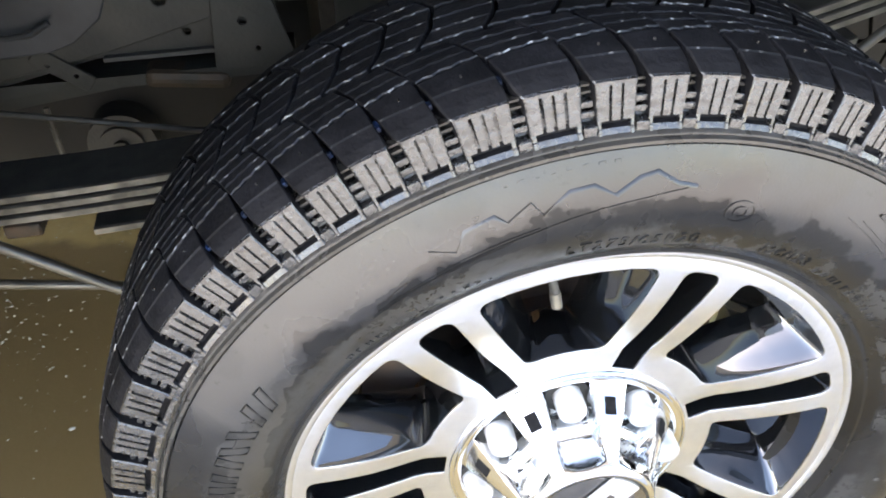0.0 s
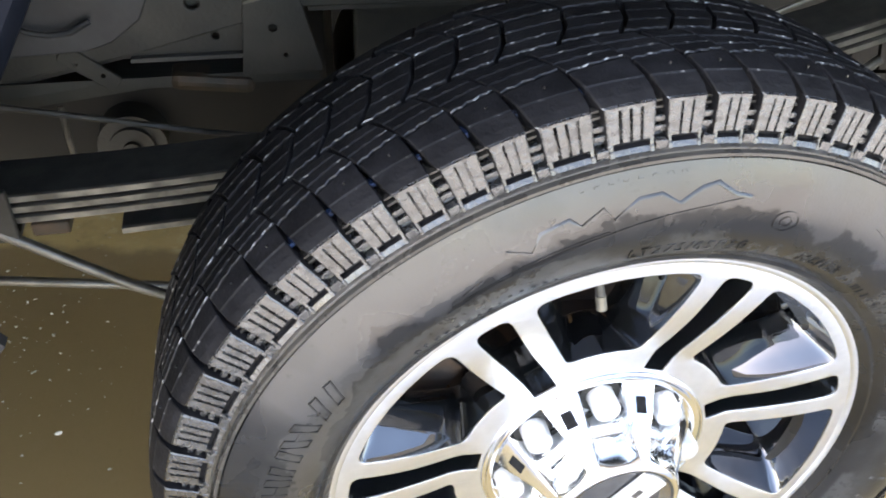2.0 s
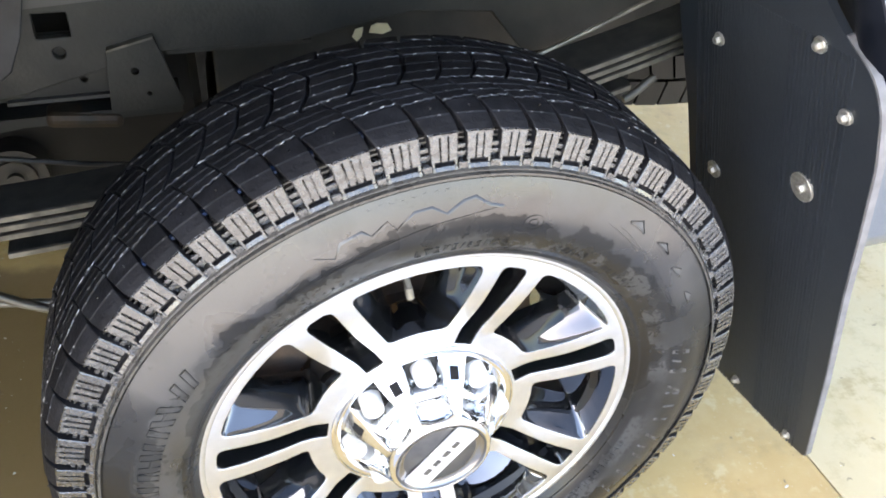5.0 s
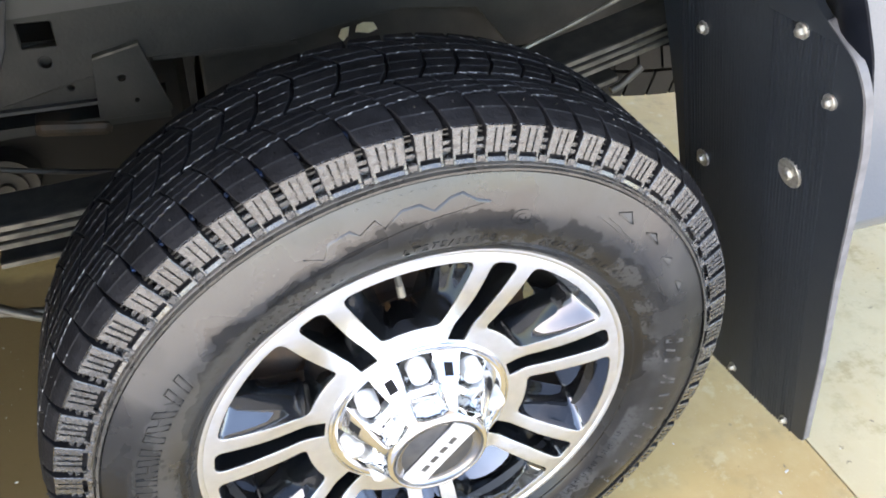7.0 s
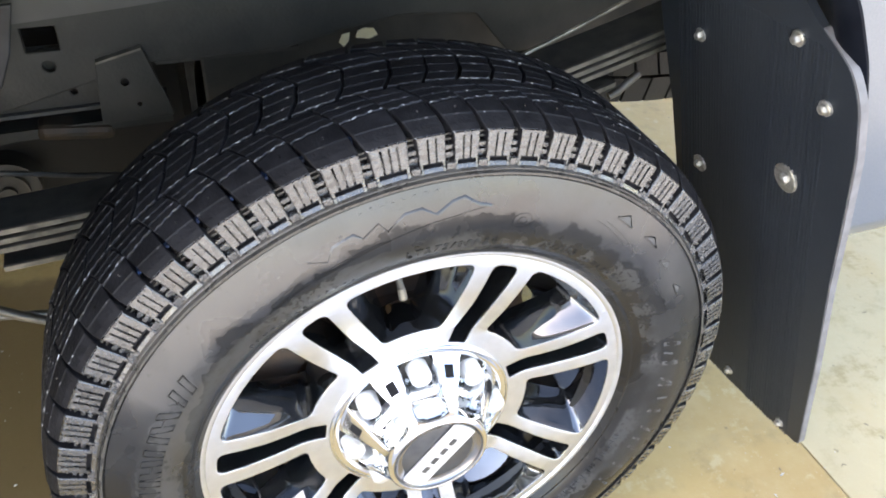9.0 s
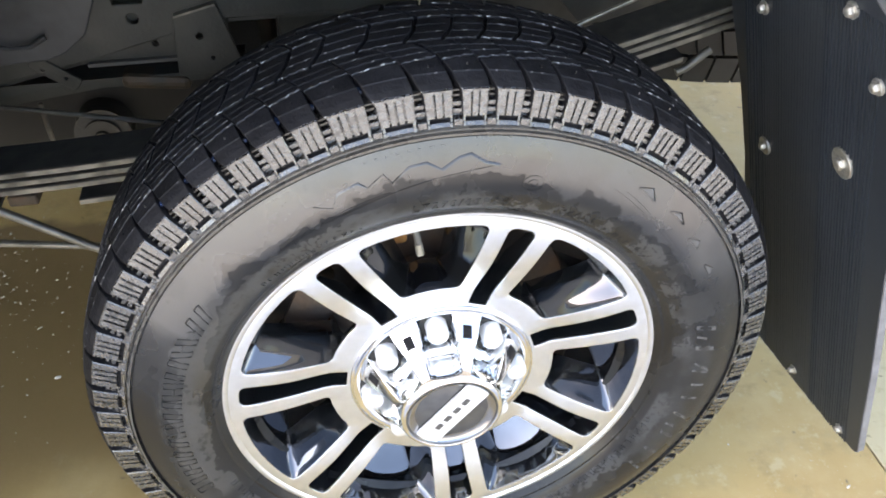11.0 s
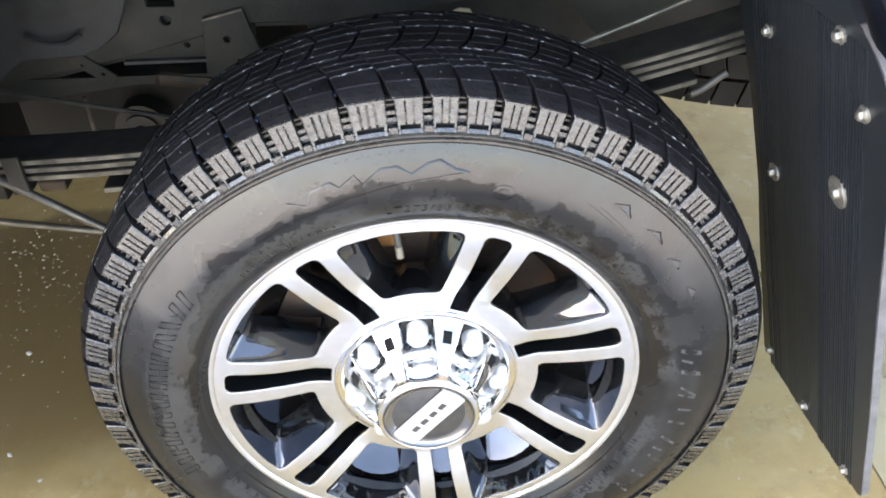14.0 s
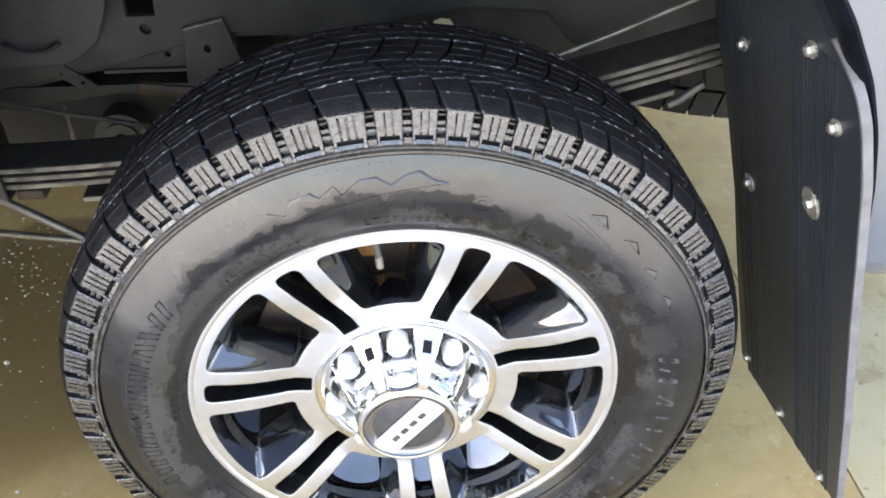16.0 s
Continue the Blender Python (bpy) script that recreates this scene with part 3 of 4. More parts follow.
mark("mountain_outline", [(113.9, .338), (110.8, .329), (109.3, .341), (105.8, .344), (104.3, .336), (101.7, .345), (100.3, .334), (97.2, .346), (94.5, .347), (92.0, .338), (89.3, .348), (87.4, .351), (84.8, .342), (82.6, .340)], 0.0044, 0.0012)
mark("mountain_base", [(117.6, .3149), (106.2, .3187), (97.0, .3265), (88.6, .3331), (83.5, .3385)], 0.0022, 0.0008)
for tri in ([(56.1, .348), (53.5, .3546), (51.8, .3447)], [(47.3, .3454), (45.1, .3514), (43.0, .3446)], [(39.4, .3385), (37.1, .3462), (36.0, .339)], [(31, .337), (29, .343), (27.5, .336)]):
    mark("small_peak", tri + tri[:1], 0.0026, 0.0012)
    bm = bmesh.new()
    bm.faces.new([bm.verts.new(on_wall(a, r, 0.0006)) for a, r in tri])
    part("peak_face", bm, LETTER, tyre)
for pts in ([(124, .3126), (112, .3181), (100, .3235)], [(123, .3155), (112, .3205), (101, .3255)], [(121, .321), (117.9, .3248)], [(60.5, .3368), (46.9, .3225), (35.5, .3175), (26, .3149)], [(58, .339), (46, .3255), (35, .3205), (25, .318)]):
    mark("moulded_line", pts, 0.0013, 0.0008)
bm = bmesh.new()
ridge(bm, [(75.8 + math.degrees(0.011 * math.cos(t * math.pi / 10) / 0.326), .322 + 0.0085 * math.sin(t * math.pi / 10)) for t in range(21)], 0.0018)
ridge(bm, [(75.8 + math.degrees(0.005 * math.cos(t * math.pi / 5) / 0.326), .322 + 0.004 * math.sin(t * math.pi / 5)) for t in range(11)], 0.0016)
part("round_mark", bm, RUBBER, tyre, smooth=60)


def letter_bars(name, start, end, r0, r1, pitch, width, lift=0.001):
    """Raised plain bars in place of a name, each with a sunk middle."""
    a, dice = start, random.Random(int(start * 7 + r0 * 1000))
    while a > end:
        w = width * dice.uniform(0.8, 1.1)
        h = r1 - r0
        strokes = [(a - w * 0.14, r0, r1), (a - w * 0.86, r0 + h * dice.choice((0, 0, 0.4)), r1 - h * dice.choice((0, 0, 0.45)))]
        bm = bmesh.new()
        for b0, s0, s1 in strokes[:dice.choice((1, 2, 2))]:
            ridge(bm, [(b0, s0), (b0, s1)], w * 0.28 * math.pi / 180 * r0, lift, 3)
        m = r0 + h * dice.choice((0.12, 0.5, 0.88))
        ridge(bm, [(a - w * 0.28, m), (a - w * 0.72, m)], h * 0.2, lift, 3)
        a -= pitch
        part(name, bm, RUBBER, tyre, smooth=50)


def hollow_bar(a0, a1, r0, r1, thick, line, mat, lift):
    """One bold raised bar standing across the sidewall, leaning from a0 to a1, with a sunk middle."""
    bm = bmesh.new()
    corners = [(a0 - thick, r0), (a0 + thick, r0), (a1 + thick, r1), (a1 - thick, r1)]
    ridge(bm, corners + corners[:1], line, lift)
    part("raised_bar", bm, mat, tyre, smooth=50)
    return corners


for k, (c, lean) in enumerate(((145.3, 1.9), (152.8, -1.2), (159.0, 0.4), (165.0, -0.3), (170.6, 0.5), (176.6, -0.6), (182.8, 0.8), (189.0, 0.2), (195.4, -0.7))):
    for side in (-1, 1):
        hollow_bar(c + side * (1.7 + 0.5 * lean * side), c + side * (1.7 - 0.5 * lean * side), 0.3125, 0.3345, 0.72, 0.0021, DARK_LETTER, 0.0011)
    if k % 2 == 1:
        mid = 0.3225 + 0.003 * math.sin(k)
        mark("raised_bar", [(c - 1.0, mid), (c + 1.0, mid)], 0.003, 0.001)
for a0, a1, r0, r1, thick in ((13.3, 11.7, 0.3105, 0.3325, 0.55), (10.2, 9.2, 0.311, 0.322, 0.25), (6.5, 5.4, 0.3105, 0.332, 0.5), (1.2, -1.5, 0.3125, 0.332, 0.22), (-1.2, -2.2, 0.312, 0.332, 0.2), (-6.0, -6.4, 0.317, 0.333, 0.2), (-10.4, -10.9, 0.312, 0.333, 0.25),
                              (-15.9, -17.7, 0.3145, 0.3355, 0.28), (-20.0, -20.6, 0.313, 0.326, 0.2), (-23.0, -24.5, 0.3155, 0.338, 0.28), (-29.5, -30.5, 0.313, 0.335, 0.3), (-35.5, -36.8, 0.314, 0.336, 0.25)):
    corners = hollow_bar(a0, a1, r0, r1, thick, 0.0012, LETTER, 0.0008)
    bm = bmesh.new()
    bm.faces.new([bm.verts.new(on_wall(a, r, 0.0004)) for a, r in corners])
    part("bar_face", bm, LETTER, tyre)
letter_bars("raised_bar", 132, 108, 0.287, 0.293, 1.8, 1.2)
letter_bars("raised_bar", 56, 36, 0.287, 0.2925, 1.9, 1.2)
letter_bars("raised_bar", 104, 92, 0.3595, 0.3615, 1.7, 0.9, 0.0004)
letter_bars("raised_bar", 230, 200, 0.287, 0.296, 2.4, 1.6)
letter_bars("raised_bar", -20, -60, 0.287, 0.294, 2.4, 1.6)


def arc_text(words, middle, r, height):
    """Raised words along the sidewall, upright at the wheel's top."""
    cu = bpy.data.curves.new("words", "FONT")
    cu.body, cu.size, cu.align_x, cu.extrude = words, height / 0.7, "CENTER", 0.0008
    cu.space_character = 1.25
    ob = new("words", cu)
    me = bpy.data.meshes.new_from_object(ob.evaluated_get(bpy.context.evaluated_depsgraph_get()))
    bpy.data.objects.remove(ob)
    bpy.data.curves.remove(cu)
    bm = bmesh.new()
    bm.from_mesh(me)
    for v in bm.verts:
        x, y, z = v.co
        v.co = on_wall(middle - math.degrees(x / r), r + y, 0.0004 + z)
    part("size_marking", bm, RUBBER, tyre)


arc_text("LT275/65R20", 88, 0.290, 0.010)
arc_text("126/123", 63.2, 0.2885, 0.0085)

# ---- alloy rim ----


def arc(r, a0, a1, n):
    return [(r * math.cos(a0 + (a1 - a0) * i / n), r * math.sin(a0 + (a1 - a0) * i / n)) for i in range(n + 1)]


def rounded(poly, radius, n=6):
    """The corners of a polygon rounded; radius may differ corner by corner."""
    out = []
    k = len(poly)
    for i in range(k):
        p, a, b = Vector(poly[i]), Vector(poly[i - 1]), Vector(poly[(i + 1) % k])
        r = radius[i] if isinstance(radius, (list, tuple)) else radius
        if r <= 0:
            out.append(p)
            continue
        u, v = (a - p).normalized(), (b - p).normalized()
        half_angle = u.angle(v) / 2
        d = min(r / math.tan(half_angle), (a - p).length * 0.48, (b - p).length * 0.48)
        p0, p1 = p + u * d, p + v * d
        for j in range(n + 1):
            t = j / n
            out.append(p0 * (1 - t) ** 2 + p * 2 * t * (1 - t) + p1 * t * t)
    return out


def spin(pts, a):
    c, s = math.cos(a), math.sin(a)
    return [(x * c - y * s, x * s + y * c) for x, y in pts]


def at_polar(r, deg):
    return (r * math.cos(radians(deg)), r * math.sin(radians(deg)))


def window_outline():
    outer = [at_polar(0.2503, d) for d in (-17.2, -11, -5.5, 0, 5.5, 11, 17.2)]
    inner = [at_polar(0.1428, d) for d in (13.8, 6, 0, -6, -13.8)]
    poly = outer + inner
    radius = [0.021] + [0] * 5 + [0.021] + [0.018] + [0] * 3 + [0.018]
    return rounded(poly, radius)


def slot_outline():
    poly = [at_polar(0.2500, -4.0), at_polar(0.2500, 4.0), at_polar(0.19, 4.1), at_polar(0.1195, 6.0), at_polar(0.1195, -6.0), at_polar(0.19, -4.1)]
    return rounded(poly, [0.0115, 0.0115, 0, 0.003, 0.003, 0])


def dish(r):
    return -0.010 + 0.021 * min(max((0.249 - r) / 0.105, 0), 1) ** 1.6


def flat_to_mesh(outlines, extrude, bevel):
    """A filled flat outline with holes, with thickness and a rounded edge."""
    cu = bpy.data.curves.new("face", "CURVE")
    cu.dimensions, cu.fill_mode = "2D", "BOTH"
    cu.extrude, cu.bevel_depth, cu.bevel_resolution = extrude, bevel, 2
    for pts in outlines:
        s = cu.splines.new("POLY")
        s.points.add(len(pts) - 1)
        for q, p in zip(s.points, pts):
            q.co = (p[0], p[1], 0, 1)
        s.use_cyclic_u = True
    ob = new("face", cu)
    me = bpy.data.meshes.new_from_object(ob.evaluated_get(bpy.context.evaluated_depsgraph_get()))
    bpy.data.objects.remove(ob)
    bpy.data.curves.remove(cu)
    return me


outlines = [arc(0.2605, 0, 2 * math.pi, 140)[:-1], arc(0.108, 0, 2 * math.pi, 72)[:-1]]
for k in range(7):
    outlines.append(spin(window_outline(), PHASE + k * 2 * math.pi / 7))
    outlines.append(spin(slot_outline(), PHASE + (k + 0.5) * 2 * math.pi / 7))
face = flat_to_mesh(outlines, 0.0217, 0.0015)
bm = bmesh.new()
bm.from_mesh(face)
for axis in ((1, 0, 0), (0, 1, 0)):
    for k in range(-20, 21):
        bmesh.ops.bisect_plane(bm, geom=bm.verts[:] + bm.edges[:] + bm.faces[:], plane_co=[k * 0.0125 * c + 0.0003 for c in axis], plane_no=axis)
for z in (0.015, 0.008, 0.0, -0.009):
    bmesh.ops.bisect_plane(bm, geom=bm.verts[:] + bm.edges[:] + bm.faces[:], plane_co=(0, 0, z), plane_no=(0, 0, 1))
for v in bm.verts:
    x, y, z = v.co
    r = math.hypot(x, y)
    if 0.112 < r < 0.2525:
        # the walls of windows and slots lean inwards with depth
        turn = (math.atan2(y, x) - PHASE) / (2 * math.pi / 7)
        k = round(turn)
        off = (turn - k) * 360 / 7
        deep = 1 - (1 - min(max((0.021 - z) / 0.042, 0), 1)) ** 1.0
        if abs(off) < 18.5:
            a, side, out, inn = PHASE + k * 2 * math.pi / 7, 0.47, 0.17, 0.03
        else:
            a, side, out, inn = PHASE + (math.floor(turn) + 0.5) * 2 * math.pi / 7, 0.06, 0.2, 0.3
        along, across = x * math.cos(a) + y * math.sin(a), y * math.cos(a) - x * math.sin(a)
        along += (0.19 - along) * deep * (out if along > 0.19 else inn)
        across *= 1 - side * deep
        x, y = along * math.cos(a) - across * math.sin(a), along * math.sin(a) + across * math.cos(a)
    v.co = (x, 0.0232 - z * (1.0 if z > 0 else 1.5) + dish(r), HUB.z + y)
bmesh.ops.remove_doubles(bm, verts=bm.verts, dist=1e-5)
bm.normal_update()
for f in bm.faces:
    if abs(f.normal.y) < 0.8:
        f.material_index = 1
rim = part("rim", bm, [POLISHED, WALL], wheel, "polished split-spoke alloy rim with seven windows", smooth=30)

bm = bmesh.new()
lathe(bm, [(0.2600, 0.008), (0.2602, -0.0094), (0.2612, -0.0108), (0.2630, -0.0119), (0.2655, -0.0127), (0.268, -0.0124), (0.2692, -0.009), (0.267, 0.0), (0.25, 0.03)], 160)
part("rim_lip", bm, POLISHED, rim, smooth=40)
bm = bmesh.new()
lathe(bm, [(0.252, 0.02), (0.2505, 0.027), (0.2010, 0.0755), (0.1985, 0.078), (0.1985, 0.082), (0.222, 0.092), (0.222, 0.14), (0.234, 0.18), (0.252, 0.195)], 128)
for f in bm.faces:
    if f.calc_center_median().y < 0.077:
        f.material_index = 1
part("barrel", bm, [BARREL, WALL], rim, "dark glossy inner barrel of the rim", smooth=40)

# hub cover, lugs and badge
bm = bmesh.new()
lathe(bm, [(0.1168, 0.024), (0.1168, 0.0102), (0.1160, 0.0082), (0.1148, 0.0074), (0.1138, 0.0076), (0.1131, 0.0104), (0.1116, 0.0106), (0.1110, 0.0076), (0.1075, 0.0072), (0.105, 0.0085), (0.1035, 0.0105), (0.066, 0.0108)], 128)
# dark ring in the seam round the cover, its shade put into the colour
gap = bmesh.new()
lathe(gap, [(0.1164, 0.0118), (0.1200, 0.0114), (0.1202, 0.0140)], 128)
LEVELS = [(0.0118, 0.1045), (0.0105, 0.1035), (0.006, 0.1005), (0.0, 0.0965), (-0.006, 0.0923), (-0.0105, 0.0892), (-0.013, 0.0875), (-0.0155, 0.0858), (-0.022, 0.0812), (-0.03, 0.0756), (-0.037, 0.0708), (-0.042, 0.0675), (-0.046, 0.0652),
          (-0.049, 0.0638), (-0.0525, 0.0624), (-0.0548, 0.0605), (-0.0562, 0.0578), (-0.0552, 0.0552), (-0.052, 0.0542)]
SEG = 560


def flute(a, r, y):
    """The cover's radius at an angle: pulled in where a lug stands."""
    d = (a - PHASE + math.pi / 8) % (math.pi / 4) - math.pi / 8
    side = abs(r * math.sin(d))
    floor = (0.0700 - 0.0068 * smoothstep((-0.0115 - y) / 0.003)) / math.cos(d)
    return r + (min(r, floor) - r) * smoothstep((0.0212 - side) / 0.002)


prev = None
for y, r in LEVELS:
    ring = [bm.verts.new(polar(2 * math.pi * i / SEG, flute(2 * math.pi * i / SEG, r, y), y)) for i in range(SEG)]
    if prev:
        for i in range(SEG):
            bm.faces.new((prev[i], prev[(i + 1) % SEG], ring[(i + 1) % SEG], ring[i]))
    prev = ring
cover = part("hub_cover", bm, CHROME, wheel, "fluted chrome hub cover with eight lug nuts", smooth=55)
part("seat_ring", gap, TANK, cover, "dark ring painting the shaded gap round the hub cover", smooth=40)
bm = bmesh.new()
lathe(bm, [(0.0558, -0.0558), (0.0545, -0.0552), (0.0538, -0.0535), (0.0445, -0.0490), (0.0438, -0.0494), (0.002, -0.0500)], 96)
for f in bm.faces:
    c = f.calc_center_median()
    if 0.0445 < math.hypot(c.x, c.z - HUB.z) < 0.0535:
        f.material_index = 1
badge = part("badge", bm, [BADGE, BEZEL], cover, "round dark grey badge with a white bar", smooth=60)
SLANT = radians(50)


def on_badge(u, v, y):
    return Vector((u * math.cos(SLANT) - v * math.sin(SLANT), y, HUB.z + u * math.sin(SLANT) + v * math.cos(SLANT)))


bm = bmesh.new()
ends = [(0.0515 * math.cos(radians(-18.5 + 37 * k / 8)), 0.0515 * math.sin(radians(-18.5 + 37 * k / 8))) for k in range(9)]
prism(bm, [on_badge(u, v, -0.0515) for u, v in ends + [(-u, -v) for u, v in ends]], (0, -0.0030, 0))
bar = part("bar", bm, WHITE, badge, "white slanting bar with dark marks")
for u in (-0.025, -0.0085, 0.0085, 0.025):
    bm = bmesh.new()
    box(bm, (u - 0.0052, -0.0551, -0.0034), (u + 0.0052, -0.0543, 0.0034), 0.0, Matrix.Translation((0, 0, HUB.z)) @ Matrix.Rotation(-SLANT, 4, "Y"))
    part("mark", bm, BADGE, badge)
for k in range(8):
    a = PHASE + k * math.pi / 4
    c = polar(a, 0.0905, 0)
    bm = bmesh.new()
    prev = None
    for r, y in ((0.0130, 0.012), (0.0130, -0.0075), (0.0127, -0.0102), (0.0117, -0.0124), (0.0096, -0.0142), (0.006, -0.0152), (0.0005, -0.0156)):
        ring = [bm.verts.new((c.x + r * math.cos(t * math.pi / 12), y, c.z + r * math.sin(t * math.pi / 12))) for t in range(24)]
        if prev:
            for t in range(24):
                bm.faces.new((prev[t], prev[(t + 1) % 24], ring[(t + 1) % 24], ring[t]))
        prev = ring
    bm.faces.new(prev)
    part("lug_nut", bm, NUT, cover, smooth=40)
    # black collar added round the nut for the recess's dark reflection and shade
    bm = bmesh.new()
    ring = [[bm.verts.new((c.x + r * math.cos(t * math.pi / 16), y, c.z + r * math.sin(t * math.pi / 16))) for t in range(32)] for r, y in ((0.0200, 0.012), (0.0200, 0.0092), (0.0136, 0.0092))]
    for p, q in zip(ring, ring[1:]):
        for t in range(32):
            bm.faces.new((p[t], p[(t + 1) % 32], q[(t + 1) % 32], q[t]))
    part("lug_recess", bm, TANK, cover, "dark collar painting the shade round the nut", smooth=30)
    # a small dark plate for the opening in the cone between two lugs, its shade put into the colour
    a += math.pi / 8
    lean = Matrix.Rotation(radians(-56), 4, "X")
    m = Matrix.Translation(polar(a, 0.0915, -0.0068)) @ Matrix.Rotation(math.pi / 2 - a, 4, "Y") @ lean
    bm = bmesh.new()
    box(bm, (-0.0056, -0.0006, -0.0080), (0.0056, 0.0006, 0.0080), 0.0005, m)
    part("vent", bm, VENT, cover)

# valve stem
bm = bmesh.new()
a = radians(97)
tube(bm, [polar(a, 0.246, 0.035), polar(a, 0.225, 0.022), polar(a, 0.211, 0.0165)], 0.0042, 12)
valve = part("valve_stem", bm, STEEL, wheel, "thin dark metal valve stem", smooth=40)
bm = bmesh.new()
tube(bm, [polar(a, 0.2115, 0.0165), polar(a, 0.2105, 0.0163), polar(a, 0.200, 0.0125), polar(a, 0.199, 0.0122)], 0.0047, 12)
part("valve_cap", bm, WORN, valve, smooth=40)

# ---- brake behind the wheel ----
brake = thing("brake_rotor", (0, 0.12, 0.22), "rusty brake rotor and hub behind the spokes", "brake")
bm = bmesh.new()
lathe(bm, [(0.05, 0.07), (0.105, 0.072), (0.11, 0.08), (0.11, 0.12), (0.19, 0.122), (0.192, 0.126), (0.192, 0.146), (0.188, 0.15), (0.05, 0.15)], 96)
part("rotor", bm, RUST, brake, smooth=35)
bm = bmesh.new()
lathe(bm, [(0.05, 0.168), (0.15, 0.172), (0.208, 0.176), (0.219, 0.184), (0.219, 0.188), (0.210, 0.180), (0.05, 0.174)], 72)
part("backing_plate", bm, STEEL, brake, "dark steel backing plate", smooth=35)
bm = bmesh.new()
pts = [polar(radians(150 + d), r, 0.085) for d, r in ((-24, 0.192), (-12, 0.195), (0, 0.195), (12, 0.195), (24, 0.192), (22, 0.15), (0, 0.14), (-22, 0.15))]
prism(bm, pts, (0, 0.09, 0))
part("caliper", bm, RUST, brake, "rusty caliper")
ORANGE = material("orange_rust", (0.42, 0.2, 0.06), 0.7, second=(0.28, 0.12, 0.035), scale=50, bump=0.3)
for lo, hi in (((-0.066, 0.09, 0.572), (-0.028, 0.12, 0.594)), ((-0.155, 0.085, 0.43), (-0.131, 0.11, 0.462))):
    bm = bmesh.new()
    box(bm, lo, hi, 0.005)
    part("brake_pad", bm, ORANGE, brake, "orange rusty brake part")

# ---- mud flap ----


def flap_at(y, z, out=0.0):
    return Vector((0.655 - 0.0588 * y - 0.2825 * z - out, y, z - 0.28 * out))


flap = thing("mud_flap", flap_at(0.08, 0.2), "ribbed black rubber mud flap hung behind the tyre", "mud flap")
OUT = [(0.262, 0.98), (0.256, 0.80), (0.238, 0.67), (0.232, 0.55), (0.24, 0.43), (0.246, 0.20), (0.10, 0.19), (-0.062, 0.205), (-0.071, 0.40), (-0.074, 0.57), (-0.0785, 0.67), (-0.0815, 0.765),
       (-0.0755, 0.828), (-0.060, 0.859), (-0.039, 0.875), (-0.016, 0.889), (0.03, 0.93), (0.05, 0.98)]
OUT = [tuple(p) for p in rounded(OUT, [0, 0.2, 0.2, 0.2, 0.2, 0, 0, 0.012] + [0.2] * 8 + [0.1, 0], 5)]
bm = bmesh.new()
prism(bm, [flap_at(y, z) for y, z in OUT], (0.009, 0, 0.0025))
part("panel", bm, FLAP, flap)
bm = bmesh.new()
dice = random.Random(8)
for i in range(46):
    y = -0.035 + i * 0.0056 + dice.uniform(-0.0006, 0.0006)
    w, h = dice.choice((0.0009, 0.0012, 0.0015)), dice.choice((0.0006, 0.0008, 0.001, 0.0012))
    h = h * 1.5 if y < 0.055 or y > 0.175 else h * 0.5
    low = 0.188 + 0.0926 * max(0.0, 0.10 - y)
    prism(bm, [flap_at(y - w, low, h), flap_at(y + w, low, h), flap_at(y + w, 0.87, h), flap_at(y - w, 0.87, h)], (0.003, 0, 0.001))
part("ribs", bm, FLAP, flap)["kind"] = "stuff"
bm = bmesh.new()
EDGEPTS = [p for p in OUT if p[0] < -0.018 and p[1] < 0.9]
for (y0, z0), (y1, z1) in zip(EDGEPTS, EDGEPTS[1:]):
    w0, w1 = (0.0016 + 0.0016 * smoothstep((z - 0.45) / 0.3) for z in (z0, z1))
    prism(bm, [flap_at(y0, z0, -0.001), flap_at(y1, z1, -0.001), flap_at(y1 - w1, z1, -0.001), flap_at(y0 - w0, z0, -0.001)], (0.009, 0, 0.0025))
part("edge_strip", bm, FLAPEDGE, flap, "pale cut edge strip")


def bolt(y, z, r, washer):
    n = Vector((-0.962, 0, -0.272))
    s = Vector((0, 1, 0))
    t = n.cross(s)
    bm = bmesh.new()
    c = flap_at(y, z)

    def ring(rad, h, k):
        return [bm.verts.new(c + n * h + rad * (math.cos(2 * math.pi * i / k) * s + math.sin(2 * math.pi * i / k) * t)) for i in range(k)]

    def stack(levels, k):
        rings = [ring(rad, h, k) for rad, h in levels]
        for p, q in zip(rings, rings[1:]):
            for i in range(k):
                bm.faces.new((p[i], p[(i + 1) % k], q[(i + 1) % k], q[i]))
        bm.faces.new(rings[-1])

    stack([(washer, -0.001), (washer, 0.0022), (washer - 0.001, 0.003), (r * 0.8, 0.003)], 28)
    stack([(r, 0.002), (r, 0.0058), (r * 0.9, 0.007)], 6)
    stack([(r * 0.85, 0.0065), (r * 0.8, 0.0078), (r * 0.55, 0.0088), (r * 0.2, 0.0092)], 14)
    part("bolt", bm, ZINC, flap)


for y, z, r, w in ((0.1735, 0.8005, 0.006, 0.009), (0.0115, 0.865, 0.0065, 0.0095), (-0.0355, 0.804, 0.0065, 0.0095), (0.176, 0.6015, 0.006, 0.013), (0.0115, 0.6805, 0.008, 0.0195), (0.217, 0.22, 0.006, 0.008),
                   (0.099, 0.2165, 0.006, 0.008), (-0.0225, 0.217, 0.006, 0.008)):
    bolt(y, z, r, w)

# ---- truck underside ----


def circle(cx, cy, r, n=20):
    return [(cx + r * math.cos(2 * math.pi * i / n), cy + r * math.sin(2 * math.pi * i / n)) for i in range(n)]


